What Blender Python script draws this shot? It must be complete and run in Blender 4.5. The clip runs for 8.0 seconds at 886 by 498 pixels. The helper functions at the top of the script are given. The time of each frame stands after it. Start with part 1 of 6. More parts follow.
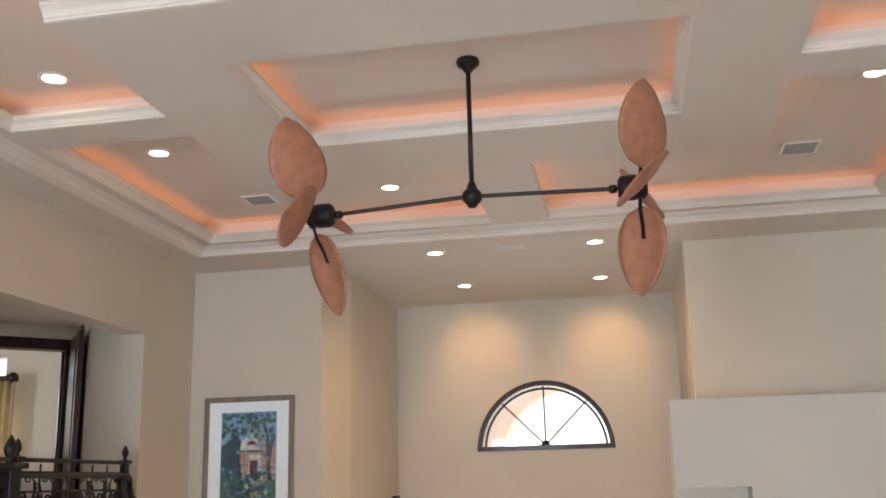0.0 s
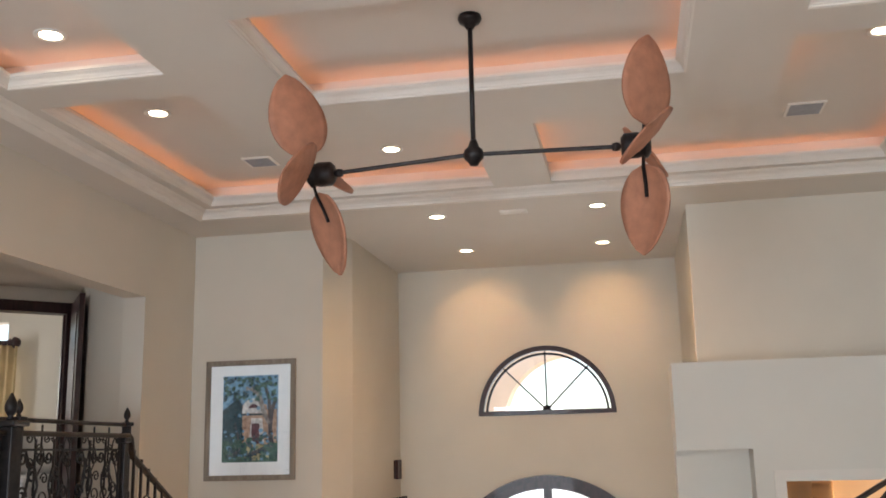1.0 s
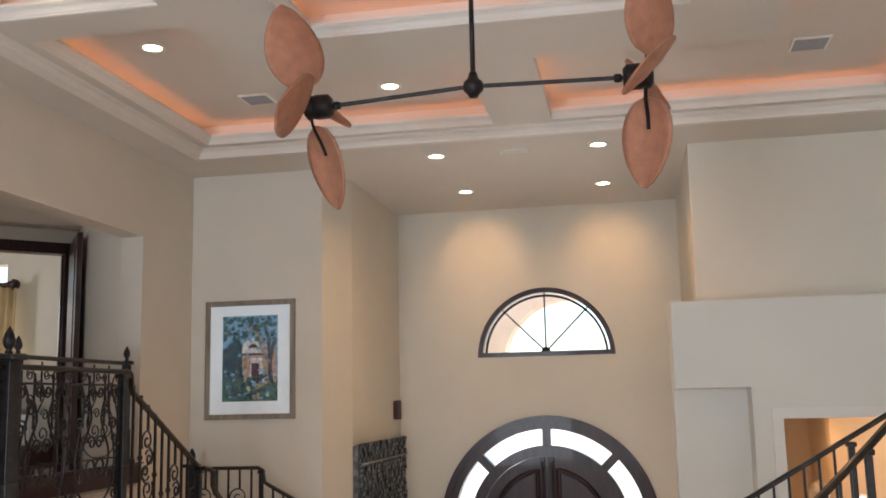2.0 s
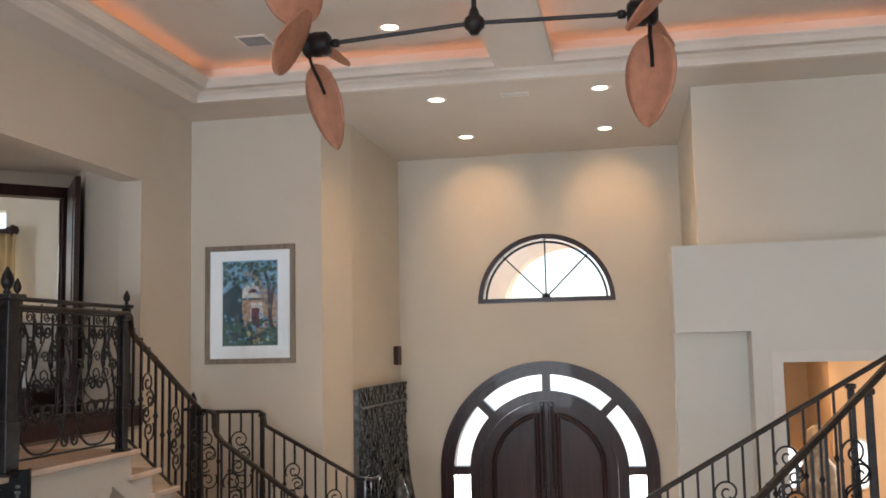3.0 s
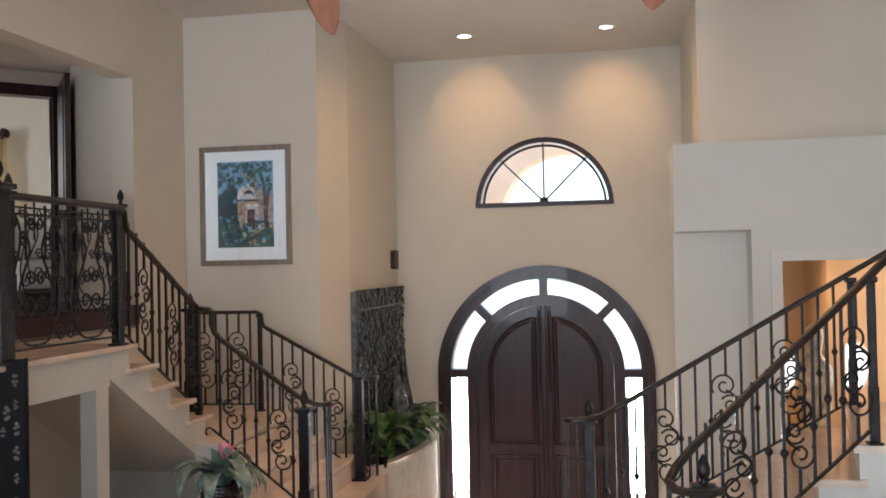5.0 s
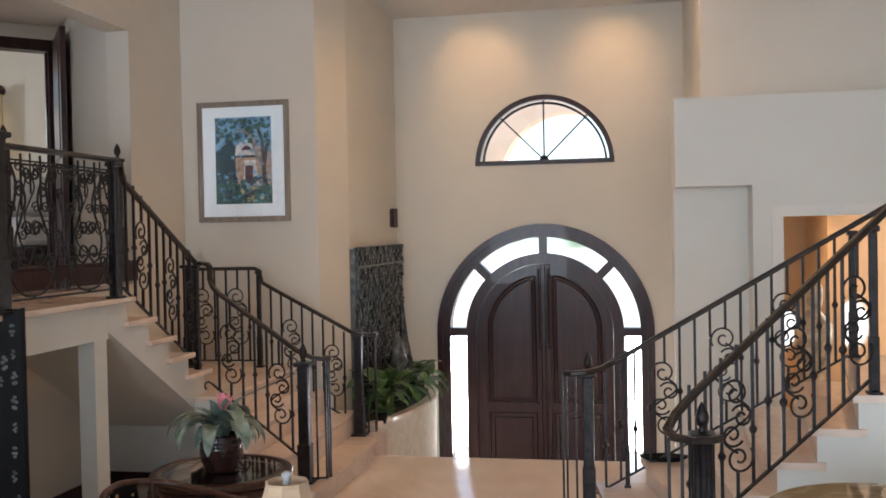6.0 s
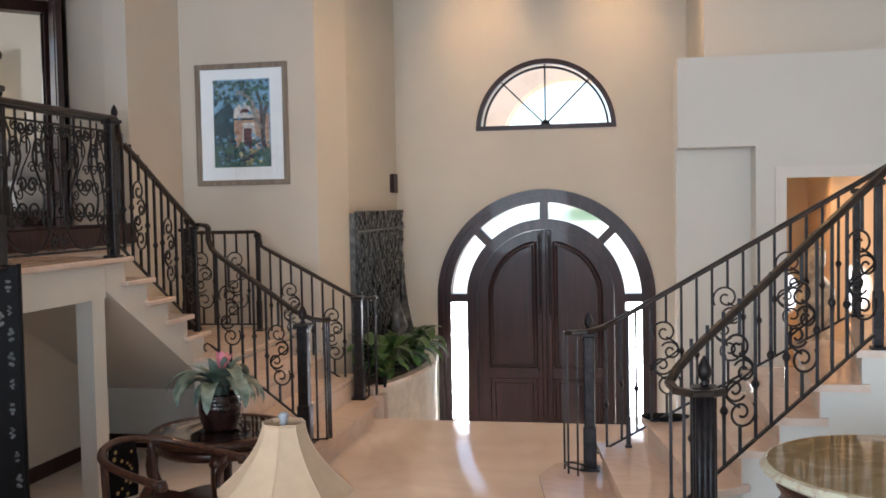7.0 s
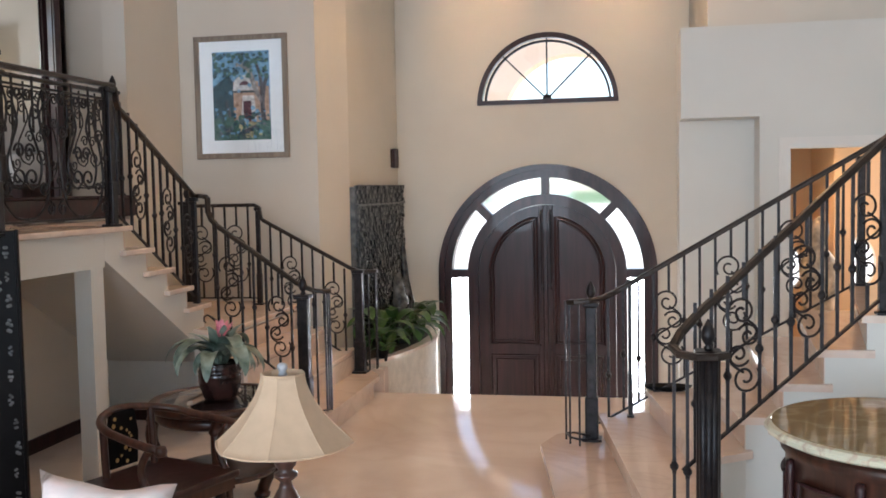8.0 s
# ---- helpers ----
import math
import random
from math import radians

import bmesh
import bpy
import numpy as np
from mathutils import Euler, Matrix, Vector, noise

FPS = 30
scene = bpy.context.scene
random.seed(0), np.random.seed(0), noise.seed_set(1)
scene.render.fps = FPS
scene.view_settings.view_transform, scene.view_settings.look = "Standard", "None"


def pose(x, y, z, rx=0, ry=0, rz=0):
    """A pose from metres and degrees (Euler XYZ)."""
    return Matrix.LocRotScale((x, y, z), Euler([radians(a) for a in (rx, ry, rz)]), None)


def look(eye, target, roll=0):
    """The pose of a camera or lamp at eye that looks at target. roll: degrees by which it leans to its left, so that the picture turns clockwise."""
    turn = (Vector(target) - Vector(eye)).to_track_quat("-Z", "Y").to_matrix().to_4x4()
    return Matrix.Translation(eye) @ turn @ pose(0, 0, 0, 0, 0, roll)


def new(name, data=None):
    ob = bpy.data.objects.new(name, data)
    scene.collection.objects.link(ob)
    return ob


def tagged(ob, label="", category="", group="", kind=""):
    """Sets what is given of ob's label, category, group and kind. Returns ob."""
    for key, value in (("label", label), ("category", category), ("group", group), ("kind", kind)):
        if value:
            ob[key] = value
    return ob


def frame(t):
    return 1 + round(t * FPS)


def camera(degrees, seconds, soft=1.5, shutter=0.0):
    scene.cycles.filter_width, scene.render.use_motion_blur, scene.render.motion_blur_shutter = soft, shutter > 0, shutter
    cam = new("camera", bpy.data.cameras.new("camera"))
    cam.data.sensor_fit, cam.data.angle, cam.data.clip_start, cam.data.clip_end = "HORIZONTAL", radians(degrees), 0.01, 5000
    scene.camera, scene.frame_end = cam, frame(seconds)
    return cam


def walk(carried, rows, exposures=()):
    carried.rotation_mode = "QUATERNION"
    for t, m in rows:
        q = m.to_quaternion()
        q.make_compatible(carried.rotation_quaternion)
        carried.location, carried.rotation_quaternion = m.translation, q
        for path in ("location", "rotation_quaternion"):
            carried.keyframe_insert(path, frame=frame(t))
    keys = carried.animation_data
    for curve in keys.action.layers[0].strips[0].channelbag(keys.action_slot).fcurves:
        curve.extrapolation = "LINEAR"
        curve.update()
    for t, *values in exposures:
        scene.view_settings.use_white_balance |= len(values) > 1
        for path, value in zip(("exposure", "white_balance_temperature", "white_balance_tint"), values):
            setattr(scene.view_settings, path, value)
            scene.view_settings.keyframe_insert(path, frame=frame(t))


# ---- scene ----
cam = camera(49.4, 8.0, soft=1.7)
PATH = [
    (0, (1.607, 0.196, 2.294), (1.246, 2.106, 2.767), -1.4),
    (0.5, (1.61, 0.214, 2.272), (1.244, 2.127, 2.724), -1.3),
    (1, (1.6, 0.246, 2.239), (1.231, 2.168, 2.653), -1.3),
    (1.5, (1.593, 0.275, 2.201), (1.222, 2.207, 2.563), -1.3),
    (3, (1.58, 0.348, 2.118), (1.201, 2.3, 2.327), -1.2),
    (3.5, (1.566, 0.364, 2.09), (1.188, 2.321, 2.251), -1.2),
    (4, (1.566, 0.387, 2.058), (1.187, 2.347, 2.177), -1.2),
    (4.5, (1.556, 0.415, 2.022), (1.178, 2.377, 2.099), -1.2),
    (6, (1.545, 0.473, 1.909), (1.167, 2.437, 1.873), -1.1),
    (6.5, (1.542, 0.5, 1.864), (1.162, 2.462, 1.799), -1.1),
    (7, (1.537, 0.522, 1.816), (1.157, 2.484, 1.726), -1.1),
    (7.5, (1.537, 0.545, 1.768), (1.154, 2.505, 1.659), -1.1),
    (8, (1.526, 0.562, 1.729), (1.144, 2.521, 1.604), -1.1),
]
walk(cam, [(t, look(eye, target, roll)) for t, eye, target, roll in PATH],
     exposures=((0.0, 1.41, 6620, 10), (1.5, 1.37, 6560, 10), (3.0, 1.32, 6430, 10), (4.5, 1.34, 6340, 10), (6.0, 1.40, 6200, 10), (8.0, 1.60, 6070, 10)))

# ---- light ----
world = bpy.data.worlds.new("sky")
scene.world = world
world.use_nodes = True
wn = world.node_tree
sky = wn.nodes.new("ShaderNodeTexSky")
sky.sky_type, sky.sun_disc = "NISHITA", False
sky.sun_elevation, sky.sun_rotation = radians(49), radians(97)
wn.links.new(sky.outputs[0], wn.nodes["Background"].inputs[0])
wn.nodes["Background"].inputs[1].default_value = 0.15
scene.view_settings.exposure = 1.24


def lamp(name, kind, m, energy, color, **more):
    data = bpy.data.lights.new(name, kind)
    data.energy, data.color = energy, color
    for key, value in more.items():
        if key == "size":
            data.size = value
        elif key == "size_y":
            data.shape, data.size_y = "RECTANGLE", value
        elif key == "angle":
            data.angle = value
        elif key == "spot":
            data.spot_size, data.spot_blend = value
        elif key == "radius":
            data.shadow_soft_size = value
    ob = new(name, data)
    ob.matrix_world = m
    return ob


lamp("sun", "SUN", look((12, -1.5, 14), (0, 0, 0)), 3.5, (1.0, 0.95, 0.87), angle=radians(0.5))
# daylight in the tall openings of the living room's garden side
for wx, watt in ((-1.2, 108), (2.4, 34), (5.2, 5)):
    lamp("garden_daylight", "AREA", look((wx, -5.05, 1.9), (wx, 5, 1.75)), watt, (0.74, 0.865, 1.0), size=2.1, size_y=3.1)
# stands in for sky light at the curtained bedroom window
lamp("bedroom_fill", "AREA", look((-6.4, 10.5, 2.9), (-4.6, 8.6, 2.0)), 8, (0.95, 0.97, 1.0), size=0.85, size_y=1.3)
# added fill for the bed's near side, with no known window there
lamp("bedroom_fill", "AREA", look((-7.28, 6.9, 2.8), (-4.3, 8.6, 2.0)), 22, (0.93, 0.96, 1.0), size=1.3, size_y=1.5)
for sx in (-0.363, 1.597):
    lamp("sidelight_daylight", "AREA", look((sx, 11.33, 0.06), (sx + 0.001, 8, 1.0)), 15, (0.93, 0.97, 1.0), size=0.17, size_y=1.35)
# added warm fill inside the closed side room, at no real opening
lamp("side_room_fill", "AREA", look((5.3, 10.2, 1.6), (3.0, 8.6, 1.2)), 20, (1.0, 0.93, 0.82), size=0.8, size_y=1.6)

# ---- materials ----


def material(name, color, rough=0.5, metal=0.0, var=0.06, scale=6.0, bump=0.0, bump_scale=60.0, per_piece=0.0, coat=0.0, tint=None, spec=0.5):
    m = bpy.data.materials.new(name)
    m.use_nodes = True
    nt = m.node_tree
    b = nt.nodes["Principled BSDF"]
    b.inputs["Roughness"].default_value, b.inputs["Metallic"].default_value = rough, metal
    b.inputs["Coat Weight"].default_value = coat
    b.inputs["Specular IOR Level"].default_value = spec
    tc = nt.nodes.new("ShaderNodeTexCoord")
    n1 = nt.nodes.new("ShaderNodeTexNoise")
    n1.inputs["Scale"].default_value, n1.inputs["Detail"].default_value = scale, 6
    nt.links.new(tc.outputs["Object"], n1.inputs["Vector"])
    ramp = nt.nodes.new("ShaderNodeValToRGB")
    dark = [c * (1 - var) for c in color]
    lite = [min(1, c * (1 + var)) for c in (tint or color)]
    ramp.color_ramp.elements[0].position, ramp.color_ramp.elements[1].position = 0.3, 0.7
    ramp.color_ramp.elements[0].color, ramp.color_ramp.elements[1].color = (*dark, 1), (*lite, 1)
    nt.links.new(n1.outputs[0], ramp.inputs[0])
    out = ramp.outputs[0]
    n2 = nt.nodes.new("ShaderNodeTexNoise")
    n2.inputs["Scale"].default_value, n2.inputs["Detail"].default_value = scale * 9, 4
    nt.links.new(tc.outputs["Object"], n2.inputs["Vector"])
    mr = nt.nodes.new("ShaderNodeMapRange")
    mr.inputs[3].default_value, mr.inputs[4].default_value = max(0.0, rough - 0.07), min(1, rough + 0.07)
    nt.links.new(n2.outputs[0], mr.inputs[0])
    nt.links.new(mr.outputs[0], b.inputs["Roughness"])
    if per_piece:
        oi = nt.nodes.new("ShaderNodeObjectInfo")
        hs = nt.nodes.new("ShaderNodeHueSaturation")
        m2 = nt.nodes.new("ShaderNodeMapRange")
        m2.inputs[3].default_value, m2.inputs[4].default_value = 1 - per_piece, 1 + per_piece
        nt.links.new(oi.outputs["Random"], m2.inputs[0])
        nt.links.new(m2.outputs[0], hs.inputs["Value"])
        nt.links.new(out, hs.inputs["Color"])
        out = hs.outputs[0]
    nt.links.new(out, b.inputs["Base Color"])
    if bump:
        n3 = nt.nodes.new("ShaderNodeTexNoise")
        n3.inputs["Scale"].default_value, n3.inputs["Detail"].default_value = bump_scale, 5
        nt.links.new(tc.outputs["Object"], n3.inputs["Vector"])
        bp = nt.nodes.new("ShaderNodeBump")
        bp.inputs["Strength"].default_value, bp.inputs["Distance"].default_value = bump, 0.01
        nt.links.new(n3.outputs[0], bp.inputs["Height"])
        nt.links.new(bp.outputs[0], b.inputs["Normal"])
    return m


def veined(name, base, vein, cloud, scale, rough, amount=0.5):
    """Polished stone: soft clouds and thin warped veins."""
    m = material(name, base, rough, var=0.05, scale=1.2, tint=cloud)
    nt = m.node_tree
    b = nt.nodes["Principled BSDF"]
    src = b.inputs["Base Color"].links[0].from_socket
    tc = nt.nodes.new("ShaderNodeTexCoord")
    w = nt.nodes.new("ShaderNodeTexNoise")
    w.inputs["Scale"].default_value, w.inputs["Detail"].default_value, w.inputs["Distortion"].default_value = scale, 8, 2.2
    nt.links.new(tc.outputs["Object"], w.inputs["Vector"])
    r = nt.nodes.new("ShaderNodeValToRGB")
    e = r.color_ramp.elements
    e[0].position, e[1].position = 0.44, 0.56
    e[0].color, e[1].color = (0, 0, 0, 1), (0, 0, 0, 1)
    mid = e.new(0.5)
    mid.color = (amount, amount, amount, 1)
    nt.links.new(w.outputs[0], r.inputs[0])
    mx = nt.nodes.new("ShaderNodeMix")
    mx.data_type = "RGBA"
    nt.links.new(r.outputs[0], mx.inputs["Factor"])
    nt.links.new(src, mx.inputs["A"])
    mx.inputs["B"].default_value = (*vein, 1)
    nt.links.new(mx.outputs["Result"], b.inputs["Base Color"])
    return m


def grained(name, dark, lite, scale, rough, coat=0.0, axis=2):
    m = material(name, dark, rough, var=0.1, scale=3, coat=coat, spec=0.32)
    nt = m.node_tree
    b = nt.nodes["Principled BSDF"]
    tc = nt.nodes.new("ShaderNodeTexCoord")
    mp = nt.nodes.new("ShaderNodeMapping")
    s = [scale, scale, scale]
    s[axis] = scale * 0.06
    mp.inputs["Scale"].default_value = s
    w = nt.nodes.new("ShaderNodeTexNoise")
    w.inputs["Scale"].default_value, w.inputs["Detail"].default_value = 3, 8
    r = nt.nodes.new("ShaderNodeValToRGB")
    r.color_ramp.elements[0].position, r.color_ramp.elements[1].position = 0.35, 0.68
    r.color_ramp.elements[0].color, r.color_ramp.elements[1].color = (*dark, 1), (*lite, 1)
    nt.links.new(tc.outputs["Object"], mp.inputs["Vector"])
    nt.links.new(mp.outputs[0], w.inputs["Vector"])
    nt.links.new(w.outputs[0], r.inputs[0])
    nt.links.new(r.outputs[0], b.inputs["Base Color"])
    return m


def islands(name, dark, lite, rough, bump, bump_scale):
    """A material whose loose pieces differ in tone."""
    m = material(name, dark, rough, var=0.3, scale=14, bump=bump, bump_scale=bump_scale)
    nt = m.node_tree
    b = nt.nodes["Principled BSDF"]
    geo = nt.nodes.new("ShaderNodeNewGeometry")
    r = nt.nodes.new("ShaderNodeValToRGB")
    r.color_ramp.elements[0].color, r.color_ramp.elements[1].color = (*dark, 1), (*lite, 1)
    nt.links.new(geo.outputs["Random Per Island"], r.inputs[0])
    nt.links.new(r.outputs[0], b.inputs["Base Color"])
    return m


def glowing(name, color, strength):
    m = bpy.data.materials.new(name)
    m.use_nodes = True
    b = m.node_tree.nodes["Principled BSDF"]
    b.inputs["Base Color"].default_value = (*color, 1)
    b.inputs["Emission Color"].default_value, b.inputs["Emission Strength"].default_value = (*color, 1), strength
    return m


def glassy(name, rough=0.0, tint=(1, 1, 1)):
    m = bpy.data.materials.new(name)
    m.use_nodes = True
    b = m.node_tree.nodes["Principled BSDF"]
    b.inputs["Base Color"].default_value, b.inputs["Roughness"].default_value = (*tint, 1), rough
    b.inputs["Transmission Weight"].default_value, b.inputs["IOR"].default_value = 1.0, 1.45
    return m


PAINT = material("cream wall paint", (0.69, 0.64, 0.56), 0.75, var=0.03, scale=1.5, bump=0.12, bump_scale=140)
CREAM = material("warm cream wall paint", (0.71, 0.662, 0.58), 0.72, var=0.03, scale=1.5, bump=0.12, bump_scale=140)
PALE = material("pale wall paint", (0.71, 0.695, 0.645), 0.7, var=0.025, scale=1.5, bump=0.1, bump_scale=140)
CEIL = material("ceiling paint", (0.70, 0.66, 0.61), 0.85, var=0.025, scale=1.2, bump=0.1, bump_scale=160)
TRIM = material("white trim paint", (0.77, 0.735, 0.685), 0.5, var=0.03, scale=5)
PEACH = material("peach plaster", (0.84, 0.62, 0.44), 0.85, var=0.06, scale=2, bump=0.2)
ORANGE_WALL = material("amber wall paint", (0.62, 0.43, 0.27), 0.7, var=0.05, scale=2)
MARBLE = veined("cream marble", (0.83, 0.69, 0.60), (0.66, 0.51, 0.43), (0.87, 0.77, 0.69), 0.55, 0.075, 0.22)
MARBLE_STEP = veined("cream marble tread", (0.74, 0.58, 0.48), (0.57, 0.43, 0.35), (0.81, 0.68, 0.58), 1.6, 0.13, 0.3)
ONYX_EDGE = veined("raw onyx edge", (0.62, 0.60, 0.44), (0.40, 0.22, 0.14), (0.74, 0.73, 0.60), 5.0, 0.3, 0.5)
ONYX = veined("green onyx", (0.34, 0.25, 0.13), (0.46, 0.39, 0.23), (0.27, 0.19, 0.095), 2.2, 0.05, 0.45)
IRON = material("black wrought iron", (0.014, 0.012, 0.013), 0.36, 0.25, var=0.3, scale=25, bump=0.12, bump_scale=120, tint=(0.024, 0.020, 0.021), spec=0.3)
BRONZE = material("dark bronze rail", (0.017, 0.012, 0.010), 0.33, 0.25, var=0.25, scale=20, tint=(0.03, 0.02, 0.015))
MAHOGANY = grained("dark mahogany", (0.020, 0.0065, 0.0068), (0.044, 0.014, 0.014), 9, 0.33, coat=0.1)
WALNUT = grained("dark red wood", (0.025, 0.009, 0.006), (0.07, 0.024, 0.014), 12, 0.32, coat=0.3)
FRAMEWOOD = grained("grey brown frame wood", (0.22, 0.18, 0.145), (0.33, 0.28, 0.23), 14, 0.45)
MAT_BOARD = material("white mat board", (0.83, 0.82, 0.80), 0.8, var=0.02, scale=9)
CANE = material("palm leaf weave", (0.47, 0.215, 0.135), 0.6, var=0.16, scale=16, bump=0.3, bump_scale=220, per_piece=0.08)
STONE = material("wet black slate", (0.035, 0.036, 0.037), 0.22, var=0.5, scale=14, bump=0.7, bump_scale=40, per_piece=0.55, tint=(0.09, 0.088, 0.083))
SLATE = islands("wet split slate", (0.008, 0.008, 0.009), (0.055, 0.054, 0.053), 0.16, 0.6, 60)
STUCCO = material("rough stucco", (0.62, 0.56, 0.47), 0.9, var=0.1, scale=12, bump=1.0, bump_scale=55)
LEAF = material("glossy green leaf", (0.034, 0.092, 0.024), 0.3, var=0.35, scale=8, per_piece=0.4, tint=(0.085, 0.17, 0.042))
LEAF_PALE = material("grey green leaf", (0.06, 0.115, 0.075), 0.42, var=0.3, scale=14, per_piece=0.35, tint=(0.27, 0.33, 0.28))
PINK = material("pink bloom", (0.62, 0.13, 0.22), 0.5, var=0.2, scale=20, tint=(0.75, 0.3, 0.36))
SOIL = material("dark soil", (0.03, 0.022, 0.016), 0.95, var=0.4, scale=40, bump=0.8)
SHADE = material("cream lamp fabric", (0.53, 0.385, 0.26), 0.8, var=0.05, scale=30, bump=0.15, bump_scale=400)
LINEN = material("white linen", (0.70, 0.68, 0.67), 0.85, var=0.04, scale=6, bump=0.3, bump_scale=25)
PRINTED = material("printed linen", (0.74, 0.70, 0.68), 0.85, var=0.06, scale=16, bump=0.3, bump_scale=40, tint=(0.76, 0.62, 0.60))
FLORAL = material("cream floral fabric", (0.80, 0.74, 0.66), 0.85, var=0.12, scale=9, bump=0.3, bump_scale=60, tint=(0.86, 0.70, 0.62))
CURTAIN = material("gold curtain", (0.66, 0.50, 0.28), 0.8, var=0.12, scale=5)
MAROON = material("dark maroon glaze", (0.020, 0.008, 0.007), 0.22, var=0.25, scale=14, tint=(0.034, 0.013, 0.011))
LACQUER = material("black lacquer", (0.008, 0.007, 0.007), 0.45, var=0.2, scale=10, spec=0.06)
PEARL = material("dull shell inlay", (0.05, 0.052, 0.05), 0.4, var=0.4, scale=30, tint=(0.10, 0.10, 0.098))
BRASS = material("aged brass", (0.5, 0.36, 0.16), 0.35, 0.9, var=0.15, scale=30)
CHROME = material("brushed nickel", (0.6, 0.6, 0.58), 0.3, 0.9, var=0.08, scale=40)
VENT_SLAT = material("vent slat grey", (0.34, 0.35, 0.37), 0.45, var=0.1, scale=20)
VENT_SHADE = material("vent shadow grey", (0.10, 0.10, 0.105), 0.6, var=0.1, scale=20)
WHITE_PLASTIC = material("white enamel", (0.8, 0.78, 0.74), 0.4, var=0.03, scale=10)
GLASS = glassy("clear glass")
RAIN_GLASS = glassy("bevelled glass", 0.06)
COVE = glowing("amber cove strip", (1.0, 0.38, 0.17), 1.9)
BULB = glowing("warm downlight", (1.0, 0.82, 0.58), 6.0)
GRASS = material("lawn", (0.06, 0.12, 0.03), 0.9, var=0.3, scale=4)
PAVE = material("pale paving", (0.55, 0.50, 0.43), 0.8, var=0.12, scale=3)

# ---- building helpers ----


def part(name, bm, mat, parent=None, label="", smooth=False):
    me = bpy.data.meshes.new(name)
    bm.normal_update()
    bm.to_mesh(me)
    bm.free()
    me.materials.append(mat)
    if smooth:
        for p in me.polygons:
            p.use_smooth = True
    ob = new(name, me)
    if parent:
        ob.parent = parent
    if label:
        ob["label"] = label
    return ob


def thing(name, label, category, group="", kind="", at=(0, 0, 0), rz=0.0):
    e = new(name)
    e.empty_display_size = 0.1
    e.matrix_world = pose(*at, 0, 0, rz)
    return tagged(e, label, category, group, kind)


def structure(name, bm, mat, label, category, smooth=False):
    return tagged(part(name, bm, mat, None, "", smooth), label, category, "", "structure")


def box(bm, x0, x1, y0, y1, z0, z1, m=None, bevel=0.0):
    vs = [bm.verts.new((x, y, z)) for x in (x0, x1) for y in (y0, y1) for z in (z0, z1)]
    fs = [bm.faces.new([vs[i] for i in f]) for f in ((0, 1, 3, 2), (4, 6, 7, 5), (0, 4, 5, 1), (2, 3, 7, 6), (0, 2, 6, 4), (1, 5, 7, 3))]
    if bevel:
        es = list({e for f in fs for e in f.edges})
        r = bmesh.ops.bevel(bm, geom=es, offset=bevel, segments=2, affect="EDGES", profile=0.5)
        vs = list({v for f in r["faces"] for v in f.verts} | {v for v in vs if v.is_valid})
    if m is not None:
        bmesh.ops.transform(bm, matrix=m, verts=vs)
    return bm


def boxed(*a, **k):
    return box(bmesh.new(), *a, **k)


def turned(bm, profile, seg=20, center=(0, 0, 0), m=None):
    """A turned solid from (radius, z) pairs."""
    rings = []
    cx, cy, cz = center
    made = []
    for r, z in profile:
        if r < 1e-5:
            ring = [bm.verts.new((cx, cy, cz + z))]
        else:
            ring = [bm.verts.new((cx + r * math.cos(2 * math.pi * i / seg), cy + r * math.sin(2 * math.pi * i / seg), cz + z)) for i in range(seg)]
        made += ring
        rings.append(ring)
    for a, b in zip(rings, rings[1:]):
        for i in range(seg):
            j = (i + 1) % seg
            if len(a) == 1 and len(b) > 1:
                bm.faces.new((a[0], b[j], b[i]))
            elif len(b) == 1 and len(a) > 1:
                bm.faces.new((a[i], a[j], b[0]))
            elif len(a) > 1:
                bm.faces.new((a[i], a[j], b[j], b[i]))
    for ring, flip in ((rings[0], True), (rings[-1], False)):
        if len(ring) > 1:
            bm.faces.new(ring[::-1] if flip else ring)
    if m is not None:
        bmesh.ops.transform(bm, matrix=m, verts=made)
    return bm


def swept(bm, points, section, up=(0, 0, 1), closed=False):
    """Sweeps a section of (side, up) pairs along points."""
    pts = [Vector(p) for p in points]
    n = len(pts)
    rings = []
    upv = Vector(up)
    for i, p in enumerate(pts):
        if closed:
            d = pts[(i + 1) % n] - pts[i - 1]
        else:
            d = pts[min(i + 1, n - 1)] - pts[max(i - 1, 0)]
        d.normalize()
        side = d.cross(upv)
        if side.length < 1e-4:
            side = d.cross(Vector((1, 0.01, 0)))
        side.normalize()
        nu = side.cross(d).normalized()
        rings.append([bm.verts.new(p + side * a + nu * b) for a, b in section])
    k = len(section)
    pairs = list(zip(rings, rings[1:])) + ([(rings[-1], rings[0])] if closed else [])
    for a, b in pairs:
        for i in range(k):
            j = (i + 1) % k
            bm.faces.new((a[i], a[j], b[j], b[i]))
    if not closed:
        bm.faces.new(rings[0][::-1])
        bm.faces.new(rings[-1])
    return bm


def disc_section(r, k=8):
    return [(r * math.cos(2 * math.pi * i / k), r * math.sin(2 * math.pi * i / k)) for i in range(k)]


def slab(bm, outline, z0, z1):
    """A prism over a flat outline of (x, y)."""
    lo = [bm.verts.new((x, y, z0)) for x, y in outline]
    hi = [bm.verts.new((x, y, z1)) for x, y in outline]
    n = len(outline)
    bm.faces.new(lo[::-1])
    bm.faces.new(hi)
    for i in range(n):
        j = (i + 1) % n
        bm.faces.new((lo[i], lo[j], hi[j], hi[i]))
    bmesh.ops.recalc_face_normals(bm, faces=bm.faces)
    return bm


